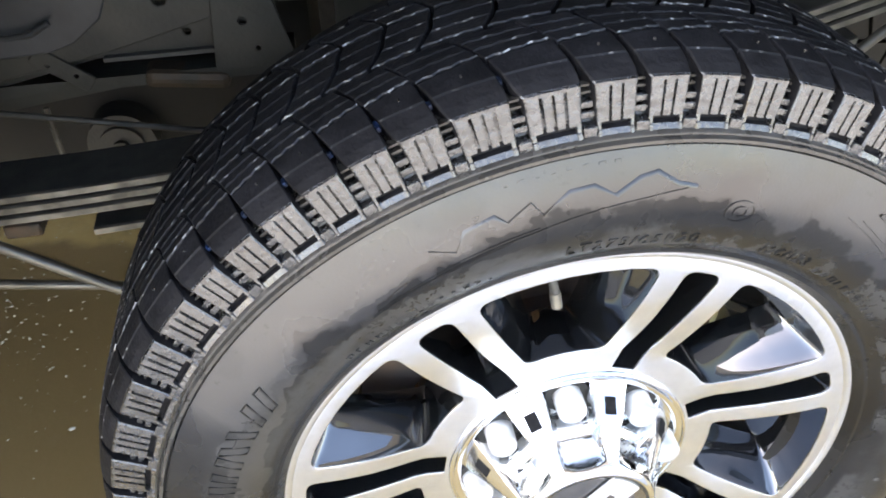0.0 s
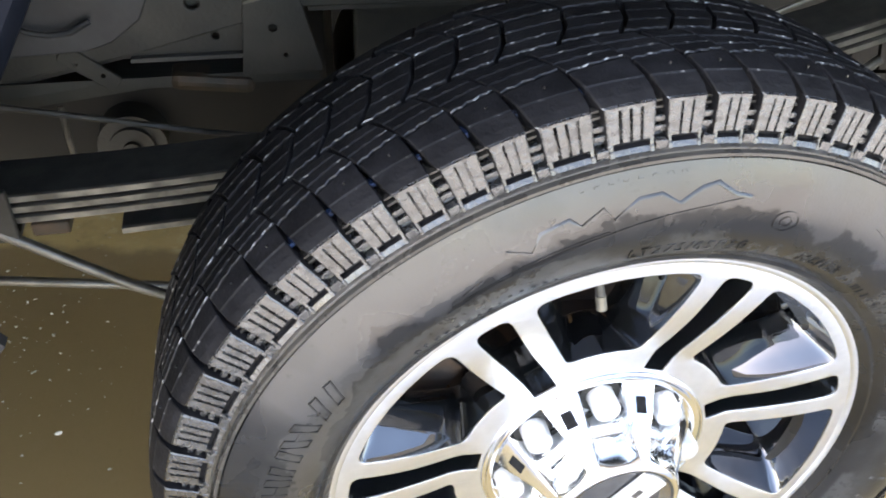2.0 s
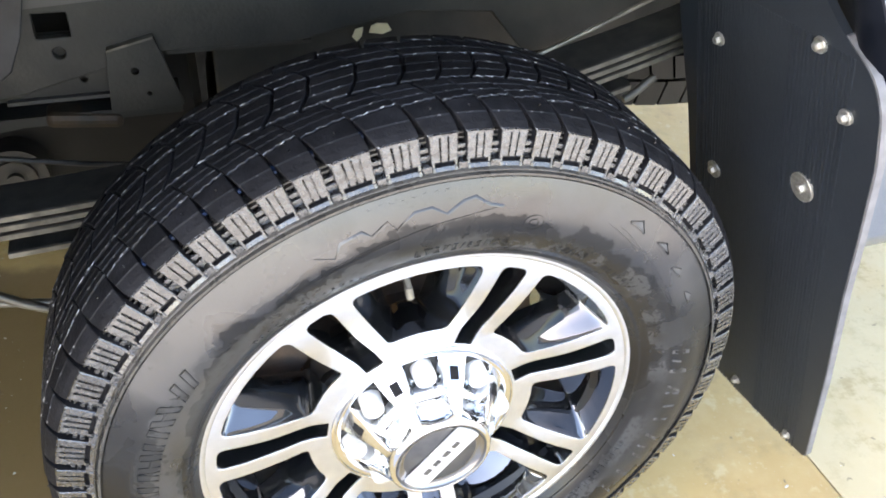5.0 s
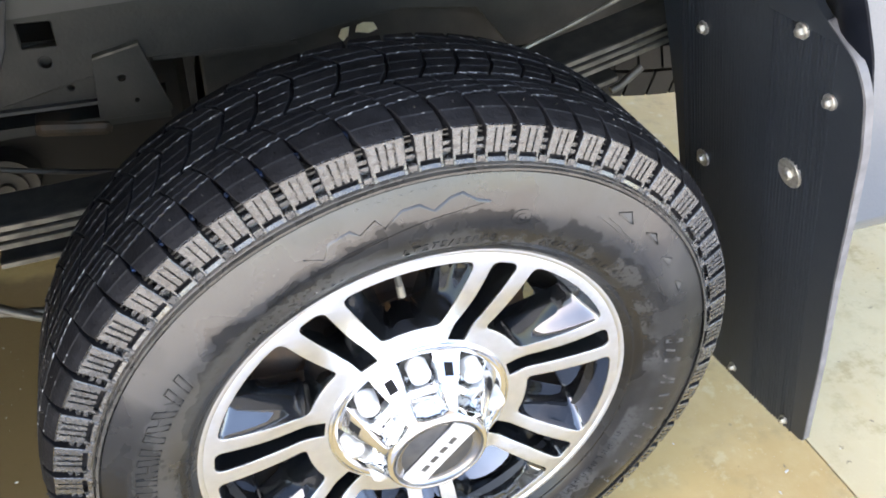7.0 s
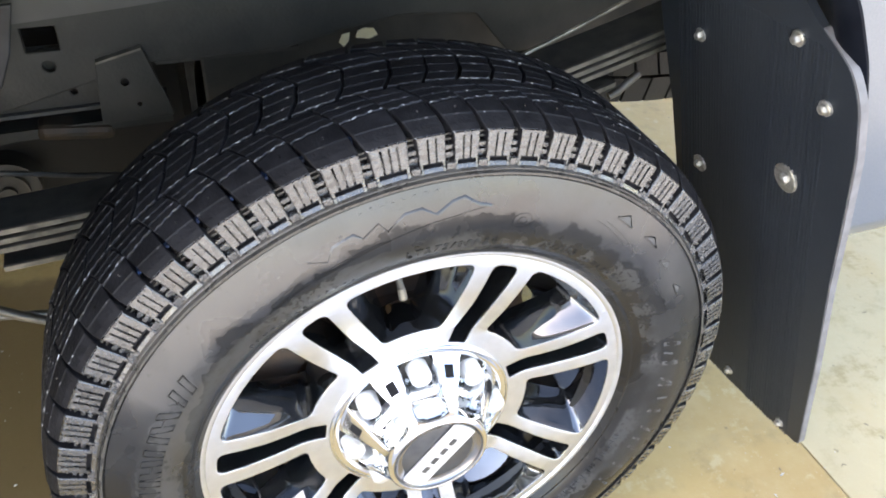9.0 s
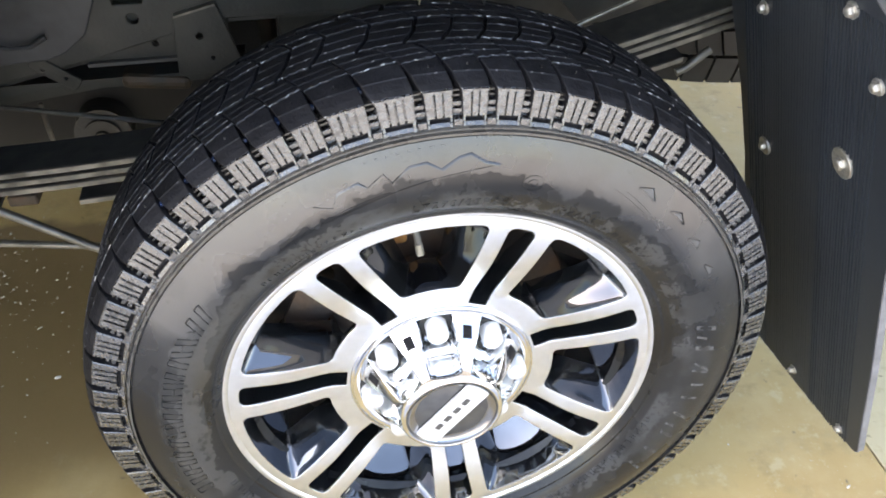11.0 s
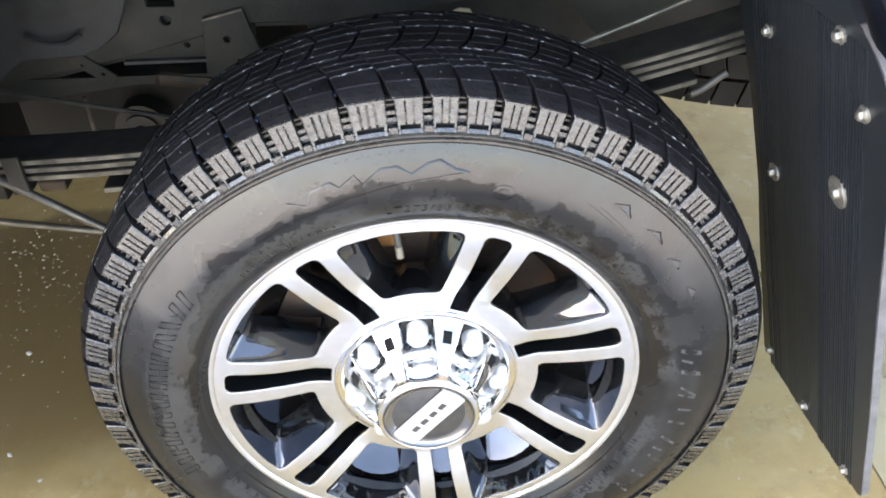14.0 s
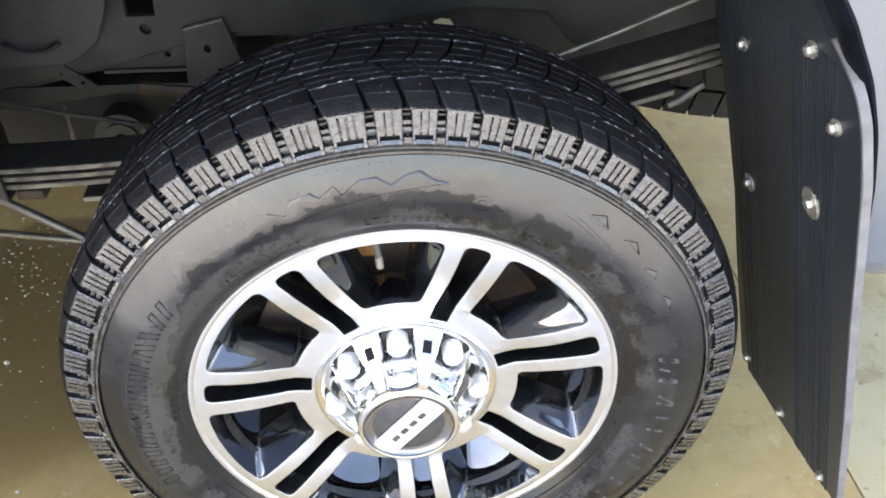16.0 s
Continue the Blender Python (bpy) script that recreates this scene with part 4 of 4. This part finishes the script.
def plate(outlines, y, thick, bevel=0.001):
    """An upright steel plate in the x-z plane with holes."""
    me = flat_to_mesh(outlines, thick / 2, bevel)
    bm = bmesh.new()
    bm.from_mesh(me)
    for v in bm.verts:
        x, z, d = v.co
        v.co = (x, y - d, z)
    return bm


rail = thing("chassis_rail", (-0.5, 0.5, 0), "dusty grey steel chassis rail over the axle", "chassis")
UNDERCOAT = material("underbody_coating", (0.085, 0.084, 0.08), 0.6, second=(0.06, 0.058, 0.053), scale=6, bump=0.2, bump_scale=40)
BRACE = material("brace_steel", (0.036, 0.039, 0.043), 0.5, second=(0.013, 0.0145, 0.016), scale=16, bump=0.3, bump_scale=60)
STAINED = material("stained_steel", (0.095, 0.058, 0.034), 0.6, 0.1, second=(0.048, 0.040, 0.030), scale=22, bump=0.3, bump_scale=120)
# the outer web hangs proud of a second one, which shows as a shaded step below it
face = [(-4.2, 0.625), (-0.60, 0.635), (-0.42, 0.669), (-0.302, 0.699), (-0.232, 0.716), (-0.05, 0.714), (0.03, 0.731), (0.12, 0.745), (0.24, 0.735), (0.30, 0.665), (1.25, 0.67), (1.25, 0.86), (0.2, 0.88), (-0.2, 0.86), (-0.6, 0.80), (-4.2, 0.80)]
holes = [rounded([(-0.378, 0.742), (-0.334, 0.742), (-0.334, 0.778), (-0.378, 0.778)], 0.004), circle(-0.354, 0.723, 0.0095), circle(-0.62, 0.71, 0.012)]
part("rail", plate([face] + holes, 0.470, 0.008, 0.002), FRAME, rail)
inner = [(-4.2, 0.60), (-0.60, 0.62), (-0.44, 0.655), (-0.235, 0.655), (-0.228, 0.74), (-0.6, 0.74), (-4.2, 0.74)]
part("inner_web", plate([inner, circle(-0.334, 0.6765, 0.006), circle(-0.4185, 0.667, 0.0065)], 0.486, 0.006, 0.002), FRAME, rail)
bm = bmesh.new()
box(bm, (-0.432, 0.472, 0.6515), (-0.302, 0.49, 0.657), 0.001)
part("web_lip", bm, UNDERCOAT, rail)
bm = bmesh.new()
prism(bm, [(-4.2, 0.47, 0.600), (-0.60, 0.47, 0.612), (-0.42, 0.47, 0.634), (-0.215, 0.47, 0.634), (-0.215, 0.55, 0.634), (-0.42, 0.55, 0.634), (-0.60, 0.55, 0.612), (-4.2, 0.55, 0.600)], (0, 0, -0.014))
part("lower_flange", bm, [FRAME], rail)
bm = bmesh.new()
prism(bm, [(-0.225, 0.468, 0.7125), (-0.03, 0.468, 0.7115), (-0.03, 0.54, 0.7115), (-0.225, 0.54, 0.7125)], (0, 0, -0.005))
part("kick_flange", bm, FRAME, rail)
for pts in ([(-0.105, 0.6, 0.76), (-0.112, 0.6, 0.658), (-0.128, 0.6, 0.61), (-0.150, 0.6, 0.56)], [(-0.10, 0.6, 0.76), (-0.094, 0.6, 0.66), (-0.086, 0.6, 0.621), (-0.08, 0.6, 0.56)]):
    bm = bmesh.new()
    tube(bm, pts, 0.0065, 10)
    part("hose", bm, UNDERCOAT, rail, "dusty grey rubber hose", smooth=40)
part("bracket", plate([rounded([(-0.306, 0.638), (-0.212, 0.638), (-0.239, 0.738), (-0.298, 0.724)], 0.004), circle(-0.268, 0.694, 0.006), circle(-0.255, 0.66, 0.004)], 0.458, 0.004), FRAME, rail)
bm = bmesh.new()
prism(bm, [(-0.298, 0.452, 0.724), (-0.239, 0.452, 0.738), (-0.239, 0.470, 0.738), (-0.298, 0.470, 0.724)], (0, 0, 0.003))
part("bracket_lip", bm, WORN, rail)
part("strut", plate([[(x - 0.476, z + 0.652) for x, z in spin(rounded([(-0.034, -0.009), (0.034, -0.009), (0.034, 0.009), (-0.034, 0.012)], 0.004), radians(-38))], circle(-0.490, 0.660, 0.0035), circle(-0.463, 0.644, 0.0035)], 0.463, 0.004), FRAME, rail)
bm = bmesh.new()
tube(bm, [(-1.2, 0.44, 0.768), (-0.75, 0.44, 0.664), (-0.5, 0.44, 0.606), (-0.35, 0.44, 0.572), (-0.15, 0.44, 0.54)], 0.004, 8)
part("cable", bm, STEEL, rail, "dusty brake cable", smooth=40)
bm = bmesh.new()
tube(bm, [(-1.2, 0.3, 0.615), (-0.6, 0.3, 0.491), (-0.35, 0.3, 0.444), (-0.2, 0.31, 0.42)], 0.0055, 10)
part("brake_line", bm, BARE, rail, smooth=40)
bm = bmesh.new()
tube(bm, [(-1.0, 0.31, 0.86), (-0.57, 0.3, 0.552), (-0.45, 0.295, 0.466), (-0.38, 0.29, 0.43)], 0.0065, 10)
part("stay_rod", bm, BARE, rail, smooth=40)
bm = bmesh.new()
tube(bm, [(0.13, 0.29, 0.702), (0.228, 0.29, 0.742), (0.30, 0.29, 0.770), (0.38, 0.29, 0.804), (0.60, 0.29, 0.90)], 0.0030, 8)
part("brake_line", bm, WORN, rail, smooth=40)
bm = bmesh.new()
for r0, y0, y1 in ((0.046, 0.575, 0.63), (0.03, 0.568, 0.576), (0.012, 0.56, 0.57)):
    ring = [[bm.verts.new((-0.468 + r0 * math.cos(i * math.pi / 16), y, 0.483 + r0 * math.sin(i * math.pi / 16))) for i in range(32)] for y in (y0, y1)]
    for i in range(32):
        bm.faces.new((ring[0][i], ring[0][(i + 1) % 32], ring[1][(i + 1) % 32], ring[1][i]))
    bm.faces.new(ring[0])
part("bushing", bm, FRAME, rail, "round grey steel bushing", smooth=40)
bm = bmesh.new()
box(bm, (-0.392, 0.464, 0.609), (-0.294, 0.505, 0.632), 0.009, Matrix.Translation((-0.33, 0.49, 0.623)) @ Matrix.Rotation(radians(7), 4, "Y") @ Matrix.Translation((0.33, -0.49, -0.623)))
part("rusty_bracket", bm, STAINED, rail, "brown stained bracket under the rail")
bm = bmesh.new()
tube(bm, [(-0.455, 0.49, 0.624), (-0.431, 0.494, 0.62), (-0.389, 0.513, 0.611), (-0.36, 0.52, 0.604)], 0.0035, 8)
part("brake_line", bm, WORN, rail, smooth=40)
bm = bmesh.new()
tube(bm, [(-0.541, 0.555, 0.56), (-0.54, 0.55, 0.52), (-0.538, 0.545, 0.49)], 0.004, 8)
part("bolt_shank", bm, BARE, rail, smooth=40)
bm = bmesh.new()
box(bm, (-0.668, 0.39, 0.47), (-0.636, 0.53, 0.628), 0.003)
part("spring_hanger", bm, TANK, rail)
bm = bmesh.new()
prism(bm, [(x, 0.54, z) for x, z in ((0.073, 0.682), (0.076, 0.692), (0.086, 0.696), (0.102, 0.694), (0.108, 0.683), (0.094, 0.678))], (0, 0.002, 0))
prism(bm, [(x, 0.538, z) for x, z in ((0.051, 0.690), (0.063, 0.692), (0.061, 0.679), (0.053, 0.670), (0.046, 0.678))], (0, 0.002, 0))
part("tag", bm, CREAM, rail, "small cream paper tag")

part("bed_brace", plate([[(-0.60, 0.66), (-0.567, 0.684), (-0.545, 0.700), (-0.459, 0.704), (-0.435, 0.712), (-0.404, 0.735), (-0.385, 0.775), (-0.37, 0.83), (-0.60, 0.83)]], 0.40, 0.004, 0.002), BRACE, rail, "bluish grey pressed steel brace")
bm = bmesh.new()
tube(bm, [(-0.526, 0.388, 0.738), (-0.51, 0.386, 0.730), (-0.492, 0.385, 0.726), (-0.47, 0.385, 0.728), (-0.45, 0.388, 0.738)], 0.0035, 8)
part("brace_lip", bm, BRACE, rail, smooth=40)

tank = thing("fuel_tank", (-1.4, 0.95, 0.37), "black fuel tank slung between the chassis rails", "fuel tank")
bm = bmesh.new()
box(bm, (-2.6, 0.62, 0.37), (-0.18, 1.15, 0.78), 0.05)
part("tank_shell", bm, TANK, tank, smooth=40)
for x in (-2.1, -0.75):
    bm = bmesh.new()
    box(bm, (x - 0.02, 0.612, 0.364), (x + 0.02, 1.158, 0.786), 0.045)
    part("tank_strap", bm, STEEL, tank, smooth=40)

bm = bmesh.new()
box(bm, (-0.16, 0.565, 0.55), (0.36, 0.585, 0.80), 0.004)
part("crossmember", bm, FRAME, rail)

spring = thing("leaf_spring", (0, 0.34, 0.59), "stack of dark steel leaf springs with worn edges", "leaf spring")


def spring_z(x):
    return 0.641 + 0.168 * x + 0.141 * x * x


for k, (x0, x1, dz) in enumerate(((-1.0, 0.85, 0.0), (-0.85, 0.75, -0.013), (-0.62, 0.6, -0.026), (-0.45, 0.398, -0.054))):
    bm = bmesh.new()
    n = 24
    rows = []
    for i in range(n + 1):
        x = x0 + (x1 - x0) * i / n
        z = spring_z(x) + dz
        rows.append([bm.verts.new((x, y, z + h)) for y, h in ((0.305, -0.0015), (0.3075, 0.0), (0.3775, 0.0), (0.38, -0.0015), (0.38, -0.0085), (0.3775, -0.010), (0.3075, -0.010), (0.305, -0.0085))])
    for p, q in zip(rows, rows[1:]):
        for j in range(8):
            f = bm.faces.new((p[j], p[(j + 1) % 8], q[(j + 1) % 8], q[j]))
            f.material_index = 1 if j in (7,) else 0
    bm.faces.new(rows[0]), bm.faces.new(rows[-1][::-1])
    part("leaf", bm, [STEEL, WORN], spring)
bm = bmesh.new()
box(bm, (-0.574, 0.295, 0.545), (-0.549, 0.303, 0.602), 0.002)
box(bm, (-0.574, 0.295, 0.540), (-0.549, 0.39, 0.547), 0.002)
part("clip", bm, FRAME, spring)
bm = bmesh.new()
box(bm, (-0.538, 0.302, 0.540), (-0.500, 0.37, 0.556), 0.003)
part("spacer", bm, STAINED, spring)
bm = bmesh.new()
tube(bm, [(0.396, 0.315, 0.647), (0.41, 0.315, 0.653), (0.437, 0.318, 0.672), (0.444, 0.318, 0.677)], 0.006, 10)
part("leaf_tip", bm, BARE, spring, "pale bare end of the lowest leaf", smooth=40)

# axle
axle = thing("rear_axle", (0, 0.8, 0.34), "dark steel rear axle tube between the wheels", "axle")
bm = bmesh.new()
lathe(bm, [(0.045, 0.15), (0.05, 0.2), (0.05, 0.55), (0.06, 0.6), (0.15, 0.75), (0.16, 0.86), (0.15, 1.0), (0.06, 1.15), (0.05, 1.5)], 40)
part("axle_tube", bm, STEEL, axle, smooth=40)
bm = bmesh.new()
box(bm, (-0.07, 0.295, 0.455), (0.07, 0.39, 0.585), 0.004)
part("spring_seat", bm, STEEL, axle)

# spare wheel
SPARE = (0.68, 0.945, 0.5)
spare = thing("spare_tyre", SPARE, "spare tyre slung flat under the truck bed", "tyre")
bm = bmesh.new()
lathe(bm, [(0.26, 0.0), (0.33, -0.015), (0.40, -0.004), (0.413, 0.012), (0.417, 0.03), (0.417, 0.18), (0.40, 0.2), (0.33, 0.21), (0.26, 0.2)], 96, centre=SPARE, closed=True)
SPARE_RUBBER = material("dusty_spare_rubber", (0.0115, 0.0115, 0.0112), 0.6, second=(0.0075, 0.0075, 0.0074), scale=30, bump=0.3, bump_scale=200)
part("carcass", bm, SPARE_RUBBER, spare, smooth=40)
bm = bmesh.new()
for i in range(60):
    a = 2 * math.pi * i / 60
    m = Matrix.Translation(SPARE) @ Matrix.Rotation(a, 4, "Z")
    for k, (z0, z1, st, lean) in enumerate(((0.004, 0.05, 0, 0.01), (0.056, 0.1, 0.5, -0.012), (0.106, 0.15, 0.15, 0.012), (0.156, 0.196, 0.6, -0.01))):
        mm = m @ Matrix.Rotation(st * 2 * math.pi / 60, 4, "Z")
        outline = [(0.40, -0.0202, z0), (0.40, 0.0202, z0), (0.40, 0.0202 + lean, z1), (0.40, -0.0202 + lean, z1)]
        prism(bm, [mm @ Vector(p) for p in outline], mm.to_3x3() @ Vector((0.03, 0, 0)))
part("tread_rest", bm, [SPARE_RUBBER], spare)["kind"] = "stuff"
bm = bmesh.new()
lathe(bm, [(0.262, 0.02), (0.25, 0.05), (0.15, 0.06), (0.06, 0.05)], 48, centre=SPARE)
part("spare_rim", bm, STEEL, spare, smooth=40)

# ---- truck body ----
body = thing("pickup_body", (0, 0.9, 0.6), "silver pickup body with a black wheel arch lip", "truck body")
# the painted edge of the wheel opening, and the liner's edge behind it
PANEL = [(-0.538, 0.60), (-0.520, 0.652), (-0.506, 0.69), (-0.484, 0.75), (-0.462, 0.81), (-0.435, 0.867), (-0.400, 0.925), (-0.366, 0.98), (-0.28, 1.035), (-0.1, 1.07), (0.1, 1.07), (0.28, 1.035), (0.362, 0.97),
         (0.396, 0.925), (0.431, 0.867), (0.455, 0.81), (0.472, 0.75), (0.484, 0.69), (0.495, 0.652)]
ARCH = [(-0.547, 0.58), (-0.522, 0.615), (-0.510, 0.655), (-0.489, 0.749), (-0.473, 0.80), (-0.448, 0.862), (-0.40, 0.93), (-0.345, 0.98), (-0.26, 1.03), (-0.1, 1.06), (0.1, 1.06), (0.28, 1.03), (0.38, 0.97), (0.44, 0.91),
        (0.50, 0.84), (0.55, 0.77), (0.585, 0.70), (0.60, 0.65), (0.61, 0.60)]
SIDE, FAR_SIDE = -0.065, 1.725
skin = [(-4.2, 0.56), (-0.555, 0.56)] + PANEL + [(1.25, 0.652), (1.25, 1.45), (-1.0, 1.45), (-1.0, 1.95), (-2.6, 1.95), (-3.2, 1.35), (-4.2, 1.2)]
bm = bmesh.new()
for y in (SIDE, FAR_SIDE):
    prism(bm, [(x, y, z) for x, z in skin], (0, 0.006, 0))
part("side_panel", bm, PAINT, body)
bm = bmesh.new()
top = [(1.25, 0.78), (1.25, 1.45), (-1.0, 1.45), (-1.0, 1.95), (-2.6, 1.95), (-3.2, 1.35), (-4.2, 1.2), (-4.2, 0.56)]
for (x0, z0), (x1, z1) in zip(top, top[1:]):
    d = Vector((x1 - x0, 0, z1 - z0)).normalized()
    prism(bm, [(x0, SIDE + 0.008, z0), (x1, SIDE + 0.008, z1), (x1, FAR_SIDE - 0.002, z1), (x0, FAR_SIDE - 0.002, z0)], Vector((d.z, 0, -d.x)) * 0.006)
part("top_panel", bm, PAINT, body)
NAVY = material("arch_lip", (0.004, 0.0053, 0.009), 0.4, second=(0.007, 0.009, 0.014), scale=30, spec=0.05)
# underside of the rear quarter, rolled in below its painted edge
bm = bmesh.new()
prev = None
for y, z in ((SIDE, 0.654), (-0.064, 0.640), (-0.055, 0.628), (-0.035, 0.620), (0.0, 0.617), (0.25, 0.63)):
    cur = [bm.verts.new((x, y, z)) for x in (0.492, 0.6, 0.9, 1.25)]
    if prev:
        for k in range(3):
            bm.faces.new((prev[k], cur[k], cur[k + 1], prev[k + 1]))
    prev = cur
part("quarter_underside", bm, PAINT, body, "rolled lower edge of the rear quarter", smooth=60)
bm = bmesh.new()
prev = None
hull, inside = rounded(PANEL, [0] + [0.2] * (len(PANEL) - 2) + [0], 3), rounded(ARCH, [0] + [0.2] * (len(ARCH) - 2) + [0], 3)
for i, (p, r) in enumerate(zip(hull, inside)):
    d = hull[min(i + 1, len(hull) - 1)] - hull[max(i - 1, 0)]
    nrm = Vector((d.y, -d.x)).normalized()
    cur = []
    for q, y in ((p, SIDE + 0.003), (p, SIDE - 0.001), (p + nrm * (0.005 if p.x < 0 else 0.003), SIDE - 0.001), (p + nrm * (0.011 if p.x < 0 else 0.008), SIDE + 0.008), (p + nrm * (0.011 if p.x < 0 else 0.010), -0.043), (p + nrm * (0.011 if p.x < 0 else 0.009), -0.033), (p + nrm * (0.008 if p.x < 0 else 0.004), -0.024),
                 (p.lerp(r, 0.35) + nrm * 0.002, 0.01), (p.lerp(r, 0.8), 0.06), (r, 0.14), (r - nrm * 0.006, 0.16)):
        cur.append(bm.verts.new((q.x, y, q.y)))
    if prev:
        for k in range(len(cur) - 1):
            bm.faces.new((prev[k], cur[k], cur[k + 1], prev[k + 1]))
    prev = cur
part("arch_trim", bm, NAVY, body, "black wheel arch lip", smooth=50)
bm = bmesh.new()
prev = None
for x, z in ARCH:
    deep = 0.455 if z > 0.93 else 0.11
    cur = [bm.verts.new((x * 1.02, 0.1, z + 0.012)), bm.verts.new((x * 1.02, deep, z + 0.012)), bm.verts.new((x * 1.02, deep, z + 0.018)), bm.verts.new((x * 1.02, 0.1, z + 0.018))]
    if prev:
        for k in range(4):
            bm.faces.new((prev[k], cur[k], cur[(k + 1) % 4], prev[(k + 1) % 4]))
    prev = cur
part("wheelhouse", bm, BLACK, body, "black wheelhouse liner")
bm = bmesh.new()
tub = [(-0.9, 0.80), (-0.5, 0.785), (-0.25, 0.80), (0.0, 0.82), (0.4, 0.82), (0.9, 0.82), (0.9, 1.08), (-0.9, 1.08)]
prism(bm, [(x, 0.44, z) for x, z in tub], (0, 0.012, 0))
part("wheelhouse_wall", bm, UNDERCOAT, body)
bm = bmesh.new()
box(bm, (-4.2, 0.06, 1.07), (1.25, 1.67, 1.11))
part("bed_floor", bm, BLACK, body)
bm = bmesh.new()
box(bm, (-4.2, 0.3, 0.80), (-0.95, 1.5, 0.84))
box(bm, (-4.2, 0.055, 0.56), (-0.62, 0.30, 0.62), 0.01)
box(bm, (-4.2, 1.42, 0.56), (-0.62, 1.67, 0.62), 0.01)
part("floor_pan", bm, BLACK, body)
bm = bmesh.new()
box(bm, (1.22, 0.06, 0.56), (1.30, 1.67, 0.78), 0.02)
part("rear_bumper", bm, BLACK, body)
bm = bmesh.new()
prism(bm, [(x, 0.10, z) for x, z in ((-0.589, 0.50), (-0.551, 0.535), (-0.520, 0.573), (-0.526, 0.582), (-0.62, 0.57), (-0.69, 0.50))], (0, 0.012, 0))
part("splash_tab", bm, BLACK, body)

# the other wheels
for name, x, y in (("truck_wheel", -3.6, 0.0), ("truck_wheel", 0.0, 1.46), ("truck_wheel", -3.6, 1.46)):
    w = thing(name, (x, y + 0.1, 0), "truck wheel with a black tyre, standing on concrete", "wheel", "truck wheels")
    bm = bmesh.new()
    lathe(bm, [(0.10, 0.02), (0.25, 0.0), (0.30, -0.02), (0.36, -0.015), (0.405, 0.005), (0.42, 0.03), (0.42, 0.2), (0.405, 0.225), (0.36, 0.245), (0.25, 0.22), (0.1, 0.2)], 64, closed=True)
    for v in bm.verts:
        v.co += Vector((x, y, 0))
        v.co.z = max(v.co.z, 0)
    part("tyre", bm, TREAD, w, smooth=40)

# ---- loose grit on the floor ----
rng = random.Random(11)


def pebble(bm, x, y, size, z=0.0):
    vs = bmesh.ops.create_icosphere(bm, subdivisions=1, radius=1)["verts"]
    a = rng.random() * 6.28
    m = Matrix.Translation((x, y, z + size * 0.25)) @ Matrix.Rotation(a, 4, "Z") @ Matrix.Diagonal((size * rng.uniform(0.6, 1.0), size * rng.uniform(0.35, 0.6), size * 0.35, 1))
    for v in vs:
        v.co = m @ (v.co * rng.uniform(0.75, 1.15))


GRIT = material("pale_grit", (0.62, 0.6, 0.55), 0.7, second=(0.42, 0.39, 0.33), scale=90)
for x, y, size in ((-0.801, 0.528, 0.0095), (-0.668, 0.506, 0.008), (-0.581, 0.419, 0.004), (-0.75, 0.268, 0.008), (-0.677, 0.208, 0.008), (-0.832, 0.74, 0.006), (-0.83, 0.60, 0.005), (0.539, 0.123, 0.004), (0.70, 0.004, 0.006), (0.66, -0.03, 0.005)):
    bm = bmesh.new()
    pebble(bm, x, y, size)
    tagged(part("pebble", bm, GRIT), "small pale pebble lying on the concrete", "pebble", "pebbles on the floor")
bm = bmesh.new()
for i in range(230):
    if i < 150:
        x, y = rng.gauss(-0.80, 0.10), rng.gauss(0.72, 0.13)
    else:
        x, y = rng.uniform(-1.3, -0.45), rng.uniform(0.1, 1.2)
    pebble(bm, x, y, rng.choice((0.0012, 0.0018, 0.0025, 0.0035)))
for i in range(130):
    pebble(bm, rng.gauss(-0.92, 0.10), rng.gauss(0.86, 0.11), rng.choice((0.0015, 0.0022, 0.003, 0.0042, 0.005)))
for i in range(60):
    pebble(bm, rng.uniform(0.42, 1.1), rng.uniform(-0.3, 0.7), rng.choice((0.001, 0.0015, 0.0025)))
tagged(part("grit", bm, GRIT), "pale road grit scattered over the concrete", "grit", kind="stuff")
